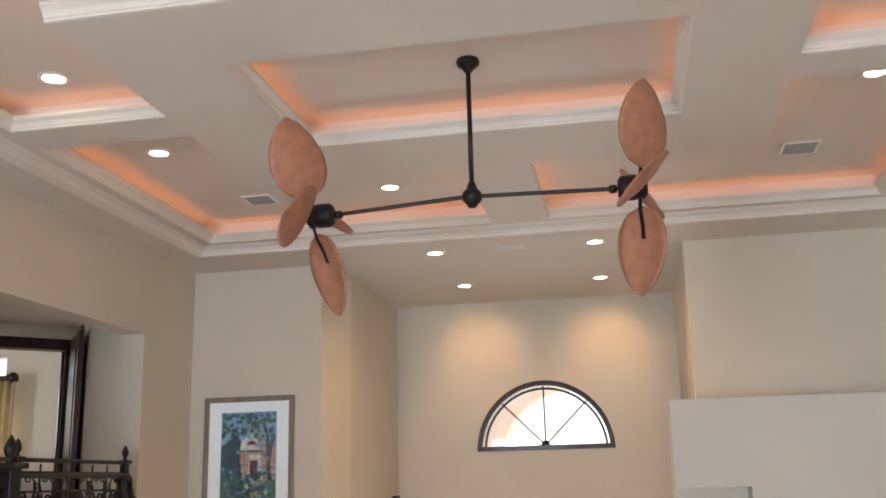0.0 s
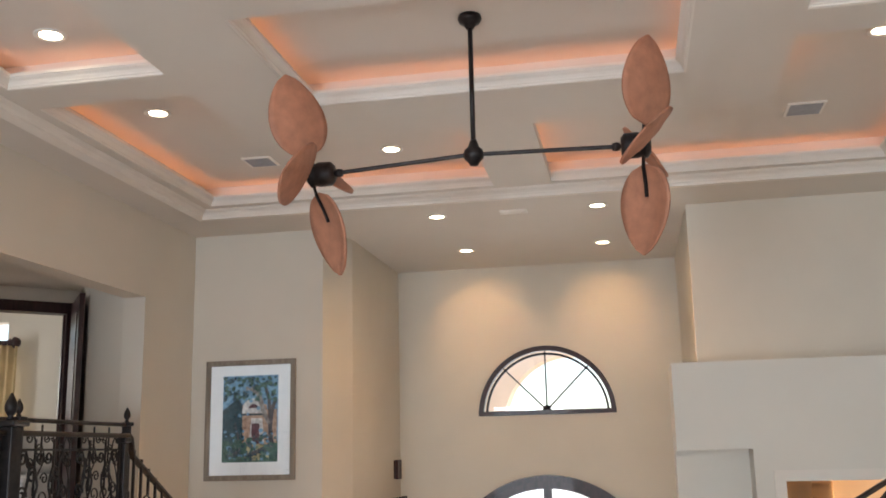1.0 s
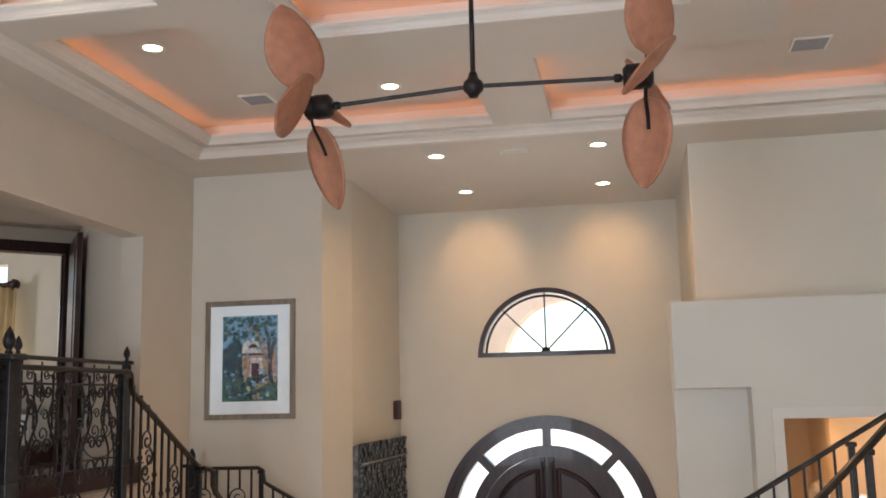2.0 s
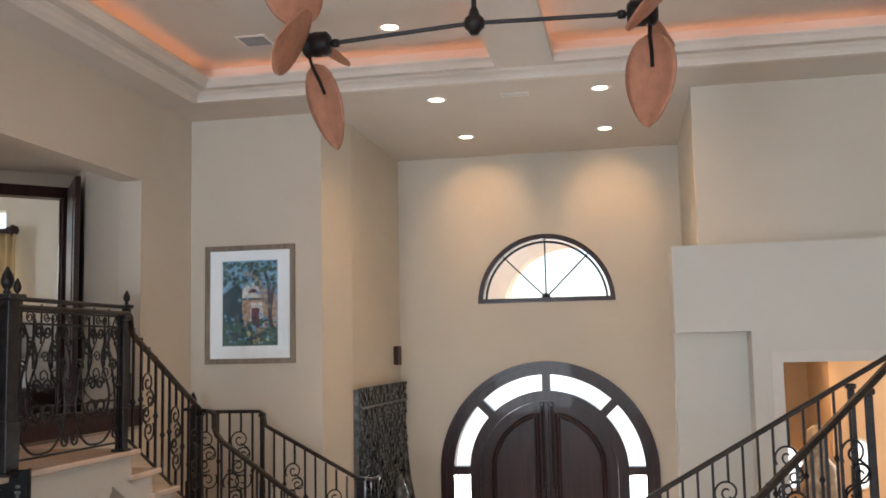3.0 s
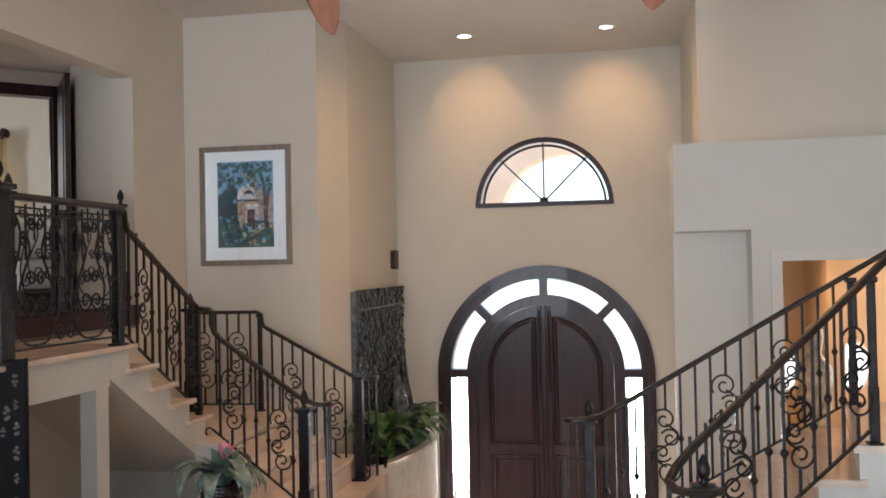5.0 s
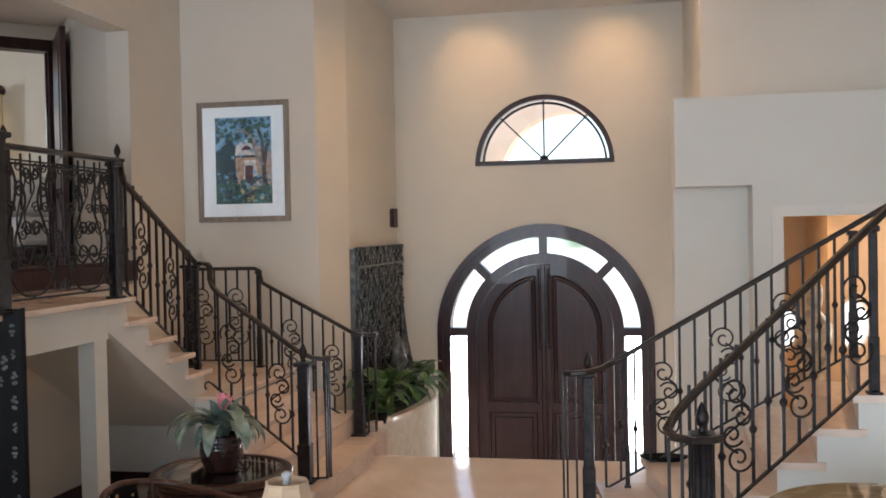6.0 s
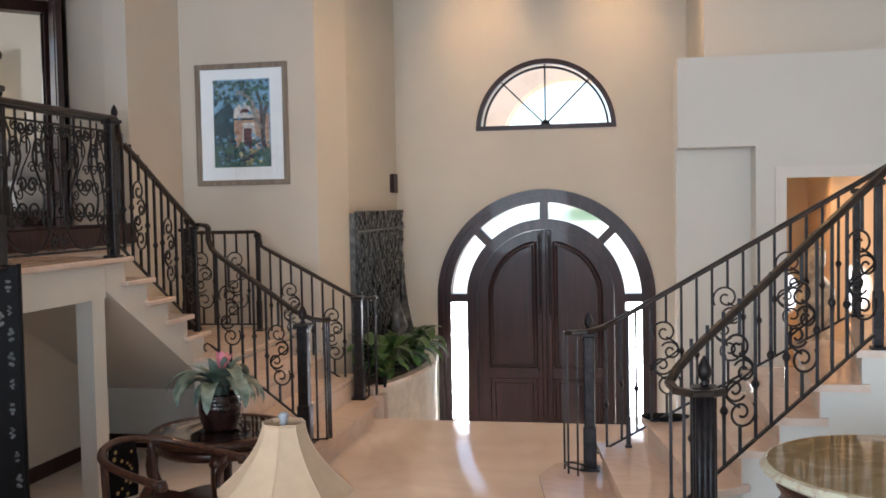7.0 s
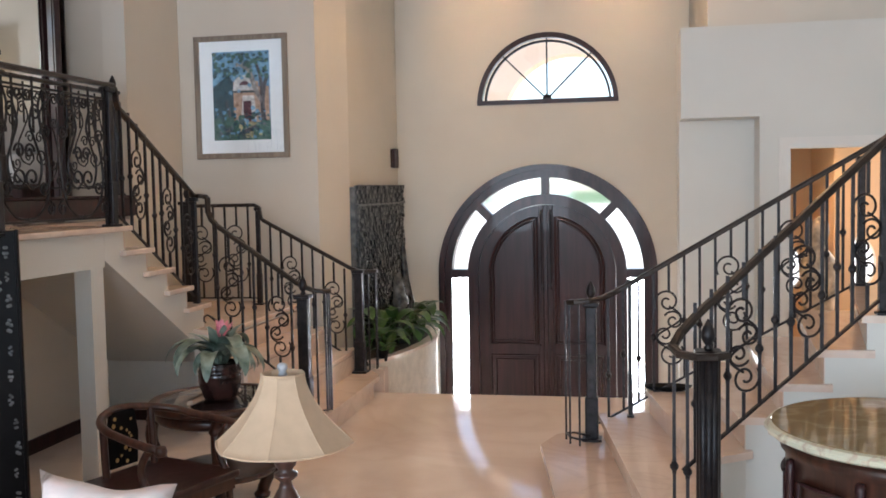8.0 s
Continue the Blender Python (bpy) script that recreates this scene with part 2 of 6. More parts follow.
def upright(bm, outline, y0, y1):
    """A prism over an outline of (x, z), from y0 to y1."""
    a = [bm.verts.new((x, y0, z)) for x, z in outline]
    b = [bm.verts.new((x, y1, z)) for x, z in outline]
    n = len(outline)
    bm.faces.new(a)
    bm.faces.new(b[::-1])
    for i in range(n):
        j = (i + 1) % n
        bm.faces.new((a[i], b[i], b[j], a[j]))
    bmesh.ops.recalc_face_normals(bm, faces=bm.faces)
    return bm


def moulding(bm, axis, e, d, lo, hi, z, profile):
    """A straight moulding at place e that projects against d, from (projection, height) pairs."""
    ends = []
    for q in (lo, hi):
        ends.append([bm.verts.new((e - d * w, q, z + h) if axis == "x" else (q, e - d * w, z + h)) for w, h in profile])
    a, b = ends
    k = len(profile)
    fs = [bm.faces.new(a), bm.faces.new(b[::-1])]
    for i in range(k):
        j = (i + 1) % k
        fs.append(bm.faces.new((a[i], b[i], b[j], a[j])))
    bmesh.ops.recalc_face_normals(bm, faces=fs)


def arc(cx, cz, r, a0, a1, n):
    return [(cx + r * math.cos(radians(a0 + (a1 - a0) * i / n)), cz + r * math.sin(radians(a0 + (a1 - a0) * i / n))) for i in range(n + 1)]


def ring_sector(bm, cx, cz, r0, r1, a0, a1, y0, y1, n=16):
    """A curved bar between two radii in the x-z plane."""
    o = arc(cx, cz, r1, a0, a1, n)
    i = arc(cx, cz, r0, a0, a1, n)
    for k in range(n):
        q = [o[k], o[k + 1], i[k + 1], i[k]]
        f = [bm.verts.new((x, y0, z)) for x, z in q]
        g = [bm.verts.new((x, y1, z)) for x, z in q]
        bm.faces.new(f)
        bm.faces.new(g[::-1])
        for u, v in ((0, 1), (2, 3)) + (((3, 0),) if k == 0 else ()) + (((1, 2),) if k == n - 1 else ()):
            bm.faces.new((f[u], g[u], g[v], f[v]))
    bmesh.ops.remove_doubles(bm, verts=bm.verts, dist=1e-5)
    bmesh.ops.recalc_face_normals(bm, faces=bm.faces)
    return bm

# ---- the setting ----
X_L, Y_P, Y_D = -2.44, 8.69, 11.11       # left wall, picture wall, door wall
AX0, AX1 = -1.03, 2.15                    # sides of the entrance bay
Z_SOF, Z_MAIN, Z_TRAY = 4.32, 4.385, 4.58
Y_EDGE, Z_ENTRY = 8.45, -1.0
DOOR_X, DOOR_Z, DOOR_R = 0.617, 0.78, 1.165
WIN_X, WIN_Z, WIN_R = 0.648, 2.63, 0.765


def arched_wall(x0, x1, z0, z1, y0, y1, openings):
    """A wall with round-headed openings (centre, radius, spring, sill) cut through it."""
    bm = bmesh.new()
    xs = {x0, x1}
    for cx, r, spring, sill in openings:
        xs |= {cx - r * math.cos(math.pi * i / 48) for i in range(49)}
    xs = sorted(xs)

    def gap(x, cx, r, spring, sill):
        d = abs(x - cx)
        return sill, spring + math.sqrt(max(0.0, r * r - d * d))

    for a, b in zip(xs, xs[1:]):
        cuts = [o for o in openings if o[0] - o[1] - 1e-6 <= a and b <= o[0] + o[1] + 1e-6]
        cuts.sort(key=lambda o: o[3])
        lo = (z0, z0)
        for o in cuts + [None]:
            hi = (z1, z1) if o is None else (max(o[3], z0), max(o[3], z0))
            if hi[0] - lo[0] > 1e-4 or hi[1] - lo[1] > 1e-4:
                f = [bm.verts.new((x, y0, z)) for x, z in ((a, lo[0]), (b, lo[1]), (b, hi[1]), (a, hi[0]))]
                g = [bm.verts.new((x, y1, z)) for x, z in ((a, lo[0]), (b, lo[1]), (b, hi[1]), (a, hi[0]))]
                bm.faces.new(f)
                bm.faces.new(g[::-1])
                bm.faces.new((f[0], g[0], g[1], f[1]))
                bm.faces.new((f[3], f[2], g[2], g[3]))
            if o is not None:
                lo = (gap(a, *o)[1], gap(b, *o)[1])
    for o in openings:
        if o[2] - o[3] > 0.01:
            for s in (-1, 1):
                x = o[0] + s * o[1]
                q = [bm.verts.new(p) for p in ((x, y0, o[3]), (x, y1, o[3]), (x, y1, o[2]), (x, y0, o[2]))]
                bm.faces.new(q if s < 0 else q[::-1])
    bmesh.ops.remove_doubles(bm, verts=bm.verts, dist=1e-5)
    return bm


structure("wall_door", arched_wall(AX0 - 0.25, AX1 + 0.25, Z_ENTRY, Z_SOF, Y_D, Y_D + 0.25, [(DOOR_X, DOOR_R, DOOR_Z, Z_ENTRY), (WIN_X, WIN_R, WIN_Z, WIN_Z)]),
          CREAM, "cream painted entrance wall with an arched door opening", "wall")
structure("wall_picture", slab(bmesh.new(), [(X_L - 0.25, Y_P), (-1.164, Y_P), (AX0, 9.2), (AX0, Y_D), (AX0 - 0.25, Y_D), (AX0 - 0.25, Y_P + 0.25), (X_L - 0.25, Y_P + 0.25)], Z_ENTRY, Z_TRAY),
          PAINT, "cream painted wall behind the left staircase", "wall")
bm = slab(bmesh.new(), [(AX1, Y_P), (6.2, Y_P), (6.2, Y_P + 0.25), (AX1 + 0.25, Y_P + 0.25), (AX1 + 0.25, Y_D), (AX1, Y_D)], 2.5, Z_TRAY)
slab(bm, [(AX1, Y_P), (2.464, Y_P), (2.464, Y_P + 0.25), (AX1 + 0.25, Y_P + 0.25), (AX1 + 0.25, Y_D), (AX1, Y_D)], Z_ENTRY, 2.5)
structure("wall_bay_right", bm, PAINT, "cream painted wall beside the entrance bay", "wall")
# bulkhead and doorway wall on the right
bm = bmesh.new()
box(bm, 1.903, 6.2, 8.0, Y_P - 0.002, 2.215, 2.885)
box(bm, 1.903, 2.464, 8.30, Y_P - 0.002, Z_ENTRY, 2.214)
box(bm, 2.464, 2.68, 8.0, Y_P - 0.002, 0, 2.215)
box(bm, 2.68, 3.75, 8.0, 8.16, 1.975, 2.215)
box(bm, 3.75, 6.2, 8.0, 8.16, 0, 2.215)
structure("wall_bulkhead", bm, PALE, "pale painted bulkhead with a ledge and a doorway", "wall")
# left wall with the landing's opening
bm = bmesh.new()
box(bm, X_L - 0.2, X_L, -5.3, 4.6, 0, Z_TRAY)
box(bm, X_L - 0.2, X_L, 4.6, 7.75, 3.6, Z_TRAY)
box(bm, X_L - 0.2, X_L, 4.6, 7.75, 0, 1.50)
box(bm, X_L - 0.2, X_L, 7.75, Y_P, 0, Z_TRAY)
# unseen wall under the landing, added to keep garden light out below
box(bm, X_L, -1.62, 3.62, 3.74, 0, 1.398)
structure("wall_left", bm, PAINT, "cream painted wall with a wide opening at the landing", "wall")
# recess beyond the opening, and the bedroom's wall with its doorway
DR = Vector((-3.37, 8.26))                # hinge side of the bedroom's doorway, in a wall set at 45 degrees
DU, DN = Vector((-0.7071, -0.7071)), Vector((-0.7071, 0.7071))


def diagonal(bm, u0, u1, n0, n1, z0, z1):
    """A block along the angled bedroom wall, from its hinge side."""
    corners = [DR + DU * u + DN * n for u, n in ((u0, n0), (u1, n0), (u1, n1), (u0, n1))]
    return slab(bm, [(c.x, c.y) for c in corners], z0, z1)


bm = bmesh.new()
slab(bm, [(X_L - 0.2, 7.75), (-2.98, 7.78), (-3.34, 8.23), (-3.42, 8.38), (-3.11, 8.9), (X_L - 0.2, 8.9)], 1.5, 4.4)
box(bm, -6.0, X_L - 0.2, 4.4, 4.6, 1.5, 4.4)
diagonal(bm, -0.02, 3.8, 0.0, 0.12, 3.66, 4.4)
diagonal(bm, 1.75, 3.8, 0.0, 0.12, 1.5, 3.66)
slab(bm, [(X_L - 0.2, 4.6), (X_L - 0.2, 7.75), (-2.98, 7.78), (-3.36, 8.25), (-6.0, 5.62), (-6.0, 4.6)], 3.78, 3.9)
structure("wall_recess", bm, PAINT, "cream painted recess leading to the bedroom", "wall")
bm = bmesh.new()
box(bm, -7.4, -7.2, 3.0, 6.2, 1.5, 4.5)
box(bm, -7.4, -7.2, 7.6, 11.0, 1.5, 4.5)
# unseen opening, cut only for the added bedroom fill lamp
box(bm, -7.4, -7.2, 6.2, 7.6, 1.5, 2.0)
box(bm, -7.4, -7.2, 6.2, 7.6, 3.6, 4.5)
box(bm, -7.2, -3.3, 2.8, 3.0, 1.5, 4.5)
box(bm, -7.2, -7.1, 10.6, 10.8, 1.5, 4.5)
box(bm, -5.75, -3.1, 10.6, 10.8, 1.5, 4.5)
box(bm, -7.1, -5.75, 10.6, 10.8, 3.9, 4.5)
box(bm, -7.1, -5.75, 10.6, 10.8, 1.5, 1.9)
box(bm, -3.3, -3.1, 8.9, 10.8, 1.5, 4.5)
box(bm, -3.3, -3.1, 3.0, 4.4, 1.5, 4.5)
structure("wall_bedroom", bm, PAINT, "cream painted bedroom walls", "wall")
structure("ceiling_bedroom", boxed(-7.4, -3.1, 2.8, 11.0, 4.4, 4.6), TRIM, "white bedroom ceiling", "ceiling")
bm = bmesh.new()
for k, (w, h) in enumerate(((0.20, 0.05), (0.13, 0.11), (0.06, 0.17))):
    box(bm, -7.2, -7.2 + w, 3.0, 10.6, 4.4 - h, 4.4 - h + 0.06)
    box(bm, -7.2, -3.3, 10.6 - w, 10.6, 4.398 - h, 4.4 - h + 0.058)
structure("trim_bedroom", bm, TRIM, "white crown moulding of the bedroom", "trim")
structure("floor_bedroom", boxed(-7.4, X_L - 0.19, 2.8, 11.0, 1.38, 1.515), MARBLE, "cream marble landing and bedroom floor", "floor")
# far side room seen through the doorway
bm = bmesh.new()
box(bm, 2.464, 6.2, 10.6, 10.8, 0, 2.5)
box(bm, 6.0, 6.2, 8.16, 10.6, 0, 2.5)
box(bm, 3.28, 3.42, 9.5, 10.6, 0, 2.5)
structure("wall_side_room", bm, ORANGE_WALL, "amber painted side room walls", "wall")
structure("ceiling_side_room", boxed(2.464, 6.2, 8.16, 10.8, 2.4, 2.5), CEIL, "side room ceiling", "ceiling")
structure("floor_side_room", boxed(2.402, 6.2, Y_EDGE, 10.8, -0.15, -0.002), MARBLE, "cream marble side room floor", "floor")

# floors
bm = slab(bmesh.new(), [(X_L - 0.2, -5.3), (6.2, -5.3), (6.2, Y_EDGE), (X_L - 0.2, Y_EDGE)], -0.15, 0)
structure("floor", bm, MARBLE, "polished cream marble living room floor", "floor")
bm = bmesh.new()
for k in range(5):
    box(bm, AX0, AX1, Y_EDGE + 0.28 * k, Y_EDGE + 0.28 * (k + 1), Z_ENTRY - 0.1, -0.17 * (k + 1))
box(bm, AX0, AX1, Y_EDGE + 1.4, Y_D + 0.25, Z_ENTRY - 0.1, Z_ENTRY)
structure("floor_entry", bm, MARBLE, "marble steps down to the entrance floor", "floor")

# rear and right walls of the living room, with tall garden openings
bm = bmesh.new()
for a, b in ((X_L - 0.2, -2.3), (-0.1, 1.3), (3.5, 4.1)):
    box(bm, a, b, -5.3, -5.1, 0, Z_TRAY)
for a, b in ((-2.3, -0.1), (1.3, 3.5), (4.1, 6.2)):
    box(bm, a, b, -5.3, -5.1, 3.5, Z_TRAY)
    box(bm, a, b, -5.3, -5.1, 0, 0.3)
box(bm, 6.0, 6.2, -5.1, 8.0, 0, Z_TRAY)
structure("wall_garden", bm, PAINT, "cream painted living room walls with tall windows", "wall")

# ---- coffered ceiling ----
XS = [X_L - 0.2, -1.92, -0.91, -0.3, 0.578, 1.05, 2.02, 2.58, 3.62, 6.2]
YS = [-5.3, 2.3, 3.83, 4.45, 5.03, 5.35, 5.73, 6.4, 7.86, 8.0]


def opened(x, y):
    """Whether the ceiling is recessed at (x, y)."""
    if -0.3 < x < 2.02 and 4.45 < y < 5.73:
        return "middle"
    side = "left" if x < 0.8 else "right"
    if 6.4 < y < 7.86 and (-1.92 < x < 0.578 or 1.05 < x < 3.62):
        return "back_" + side
    if 5.35 < y < 7.86 and (-1.92 < x < -0.91 or 2.58 < x < 3.62):
        return "back_" + side
    if 2.3 < y < 3.83 and (-1.92 < x < 0.578 or 1.05 < x < 3.62):
        return "front_" + side
    if 2.3 < y < 5.03 and (-1.92 < x < -0.91 or 2.58 < x < 3.62):
        return "front_" + side
    return ""


COFFER_PROFILE = [(-0.012, 0.0), (0.014, 0.0), (0.016, 0.012), (0.022, 0.015), (0.025, 0.026), (0.033, 0.040), (0.045, 0.050), (0.050, 0.052), (0.052, 0.058), (0.058, 0.060), (0.058, 0.080), (-0.012, 0.080)]
LIP_PROFILE = [(-0.012, 0.03), (0.006, 0.03), (0.006, 0.049), (-0.012, 0.049)]
plane = bmesh.new()
mould = {}
strip = {}
cove = bmesh.new()
mid = lambda v, i: (v[i] + v[i + 1]) / 2
walls = []                                # edges of the recesses: tray, axis, place, side, from, to


def tray_at(i, j):
    return opened(mid(XS, i), mid(YS, j)) if 0 <= i < len(XS) - 1 and 0 <= j < len(YS) - 1 else ""


for i in range(len(XS) - 1):
    for j in range(len(YS) - 1):
        tray = tray_at(i, j)
        if not tray:
            box(plane, XS[i], XS[i + 1], YS[j], YS[j + 1], Z_MAIN, Z_MAIN + 0.05)
            continue
        for d in (-1, 1):
            if not tray_at(i + d, j):
                walls.append([tray, "x", XS[i] if d < 0 else XS[i + 1], d, YS[j], YS[j + 1]])
            if not tray_at(i, j + d):
                walls.append([tray, "y", YS[j] if d < 0 else YS[j + 1], d, XS[i], XS[i + 1]])
walls.sort(key=lambda w: (w[0], w[1], w[2], w[3], w[4]))
joined = []
for w in walls:
    if joined and joined[-1][:4] == w[:4] and abs(joined[-1][5] - w[4]) < 1e-6:
        joined[-1][5] = w[5]
    else:
        joined.append(list(w))
for n, (tray, axis, e, d, lo, hi) in enumerate(joined):
    mb = mould.setdefault(tray, bmesh.new())
    sb = strip.setdefault(tray, bmesh.new())
    tiny = 0.0005 * (n % 5)
    # the full moulding on the far and side edges, a thin lip on the others
    facing = d > 0 if axis == "y" else d * (e - 0.85) > 0
    trim_off = 0.0 if axis == "y" else 0.001
    moulding(mb, axis, e, d, lo + trim_off, hi - trim_off, Z_MAIN + 0.001 + tiny, COFFER_PROFILE if facing else LIP_PROFILE)
    led = sorted((e + d * 0.040, e + d * 0.055))
    back = sorted((e + d * (0.10 + tiny), e + d * 0.13))
    # at an inner corner of the recess the cove's back stops short
    b0, b1 = (-0.1 if opened(*((e + d * 0.05, q) if axis == "x" else (q, e + d * 0.05))) else 0.099 for q in (lo - 0.05, hi + 0.05))
    if axis == "x":
        box(sb, *led, lo + 0.03, hi - 0.03, Z_MAIN + 0.052, Z_MAIN + 0.060)
        box(cove, *back, lo - b0, hi + b1, Z_MAIN + 0.05, Z_TRAY)
    else:
        box(sb, lo + 0.03, hi - 0.03, *led, Z_MAIN + 0.052, Z_MAIN + 0.060)
        box(cove, lo - b0 - 0.001, hi + b1 + 0.001, *back, Z_MAIN + 0.05, Z_TRAY)
bmesh.ops.remove_doubles(plane, verts=plane.verts, dist=1e-5)
structure("ceiling_beams", plane, CEIL, "beige painted coffered ceiling grid", "ceiling")
structure("ceiling_cove", cove, CEIL, "beige painted cove backs of the coffers", "ceiling")
structure("ceiling_top", boxed(X_L - 0.2, 6.2, -5.3, Y_P + 0.25, Z_TRAY, Z_TRAY + 0.12), CEIL, "beige painted tray ceiling", "ceiling")
bm = bmesh.new()
box(bm, X_L, 6.2, 8.06, Y_P, Z_SOF, Z_SOF + 0.06)
box(bm, AX0, AX1, Y_P, Y_D, Z_SOF, Z_SOF + 0.06)
box(bm, -1.25, AX0, Y_P, 9.3, Z_SOF, Z_SOF + 0.06)
box(bm, X_L, -2.10, -5.3, 8.06, Z_SOF + 0.002, Z_SOF + 0.06)
structure("ceiling_soffit", bm, CEIL, "beige painted perimeter soffit and entrance ceiling", "ceiling")
for name, mb in mould.items():
    structure("trim_" + name + "_coffer", mb, TRIM, "white stepped moulding round a lit ceiling coffer", "trim")
    lit = structure("light_" + name + "_coffer", strip[name], COVE, "amber light strip hidden in the coffer", "cove light")
bm = bmesh.new()
CROWN_PROFILE = [(-0.06, -0.012), (0.0, -0.012), (0.002, 0.010), (0.010, 0.013), (0.014, 0.026), (0.028, 0.042), (0.046, 0.050), (0.052, 0.052), (0.054, 0.057), (0.064, 0.059), (0.065, 0.067), (-0.06, 0.067)]
moulding(bm, "y", 8.0, 1, -2.06, 6.2, Z_SOF, CROWN_PROFILE)
moulding(bm, "x", -2.06, -1, -5.3, 8.05, Z_SOF + 0.0005, [(min(w, 0.064) if w > 0 else -0.04, h) for w, h in CROWN_PROFILE])
structure("trim_crown", bm, TRIM, "white crown moulding round the living room", "trim")
# baseboards under the landing, and the doorway's casing
bm = bmesh.new()
box(bm, X_L, X_L + 0.018, -5.1, 7.3, 0, 0.10)
box(bm, X_L, -1.58, 7.282, 7.30, 0, 0.10)
structure("baseboard", bm, MAHOGANY, "dark wood baseboard", "baseboard")
structure("wall_under_stairs", boxed(X_L, -1.58, 7.3, 7.4, 0, 0.70), PALE, "pale wall under the left staircase", "wall")
bm = bmesh.new()
for o, d in ((0.0, 0.022), (0.022, 0.030), (0.052, 0.016)):
    w = 0.022 if o == 0.0 else 0.03 if o < 0.05 else 0.028
    box(bm, 2.60 + o, 2.60 + o + w, 8.0 - d, 8.0, 0, 2.055 - o)
    box(bm, 3.83 - o - w, 3.83 - o, 8.0 - d, 8.0, 0, 2.055 - o)
    box(bm, 2.60 + o + w, 3.83 - o - w, 8.0 - d, 8.0, 2.055 - o - w, 2.055 - o)
structure("trim_doorway", bm, TRIM, "white moulded doorway casing", "trim")

# ---- outdoors ----
structure("ground", boxed(-300, 300, Y_D + 0.25, 500, -1.3, -1.1), GRASS, "lawn outside the entrance", "ground")
# paving stretched far beyond any court, added to whiten the sidelights' view
structure("pavement", boxed(-60, 60, Y_D + 0.25, 150, -1.1, -1.04), PAVE, "pale paving, laid wide so that the sidelights burn out", "pavement")
structure("ground_garden", boxed(-300, 300, -500, -5.3, -0.5, -0.2), PAVE, "garden terrace behind the house", "ground")
structure("wall_porch", arched_wall(-3.5, 5.0, 2.45, 5.2, 14.2, 14.6, [(0.72, 0.95, 2.62, 2.45)]), PEACH, "peach plaster porch arch outside the entrance", "wall")

# ---- entrance door ----
door = thing("entrance_door", "dark mahogany double door in an arched glazed surround", "door", at=(0, 0, 0), kind="structure")
cx, cz = DOOR_X, DOOR_Z
y0, y1 = Y_D - 0.02, Y_D + 0.14
bm = ring_sector(bmesh.new(), cx, cz, 1.048, DOOR_R - 0.002, 0, 180, y0, y1, 48)
box(bm, cx - DOOR_R + 0.002, cx - 1.048, y0, y1, Z_ENTRY, cz)
box(bm, cx + 1.048, cx + DOOR_R - 0.002, y0, y1, Z_ENTRY, cz)
frame_part = part("frame", bm, MAHOGANY, door, "dark mahogany arched frame")
bm = ring_sector(bmesh.new(), cx, cz, DOOR_R - 0.035, DOOR_R + 0.03, 0, 180, y0 - 0.025, y0, 48)
box(bm, cx - DOOR_R - 0.03, cx - DOOR_R + 0.035, y0 - 0.025, y0, Z_ENTRY, cz)
box(bm, cx + DOOR_R - 0.035, cx + DOOR_R + 0.03, y0 - 0.025, y0, Z_ENTRY, cz)
part("casing", bm, MAHOGANY, door, "dark moulded casing")
bm = ring_sector(bmesh.new(), cx, cz, 0.755, 0.870, 0, 180, y0 + 0.01, y1, 48)
box(bm, cx - 0.870, cx - 0.755, y0 + 0.01, y1, Z_ENTRY, cz)
box(bm, cx + 0.755, cx + 0.870, y0 + 0.01, y1, Z_ENTRY, cz)
part("jamb", bm, MAHOGANY, door)
for a in (0, 45, 90, 135, 180):
    m = Matrix.Translation((cx, 0, cz)) @ Matrix.Rotation(-radians(a), 4, "Y")
    part("mullion", boxed(0.865, 1.08, y0 + 0.005, y1 - 0.005, -0.045, 0.045, m, bevel=0.006), MAHOGANY, door)
for a0, a1 in ((2.5, 42.5), (47.5, 87.5), (92.5, 132.5), (137.5, 177.5)):
    pane = part("pane", ring_sector(bmesh.new(), cx, cz, 0.86, 1.09, a0, a1, Y_D + 0.055, Y_D + 0.061, 14), RAIN_GLASS, door, "clear bevelled glass pane")
    pane.visible_shadow = False
for s in (-1, 1):
    xa, xb = sorted((cx + s * 0.86, cx + s * 1.09))
    pane = part("pane", boxed(xa, xb, Y_D + 0.055, Y_D + 0.061, Z_ENTRY + 0.1, cz - 0.04), RAIN_GLASS, door, "clear bevelled sidelight pane")
    pane.visible_shadow = False
    part("sill", boxed(xa, xb, y0 + 0.012, y1 - 0.012, Z_ENTRY, Z_ENTRY + 0.1), MAHOGANY, door)


def leaf_outline(x0, x1, z0, r, n=20):
    """Half of a round-headed leaf between x0 and x1 from the arch's axis (x0 < x1), as (x, z)."""
    pts = [(x0, z0), (x1, z0)]
    a1 = math.acos(min(1, x1 / r))
    a0 = math.acos(min(1, x0 / r))
    if x1 < r:
        pts.append((x1, math.sqrt(r * r - x1 * x1)))
    pts += [(r * math.cos(a1 + (a0 - a1) * i / n), r * math.sin(a1 + (a0 - a1) * i / n)) for i in range(n + 1)]
    out = []
    for p in pts:
        if not out or (abs(p[0] - out[-1][0]) + abs(p[1] - out[-1][1])) > 1e-4:
            out.append(p)
    return out


def leafed(bm, s, x0, x1, z0, r, ya, yb):
    return upright(bm, [(cx + s * x, cz + z) for x, z in leaf_outline(x0, x1, z0, r)], ya, yb)


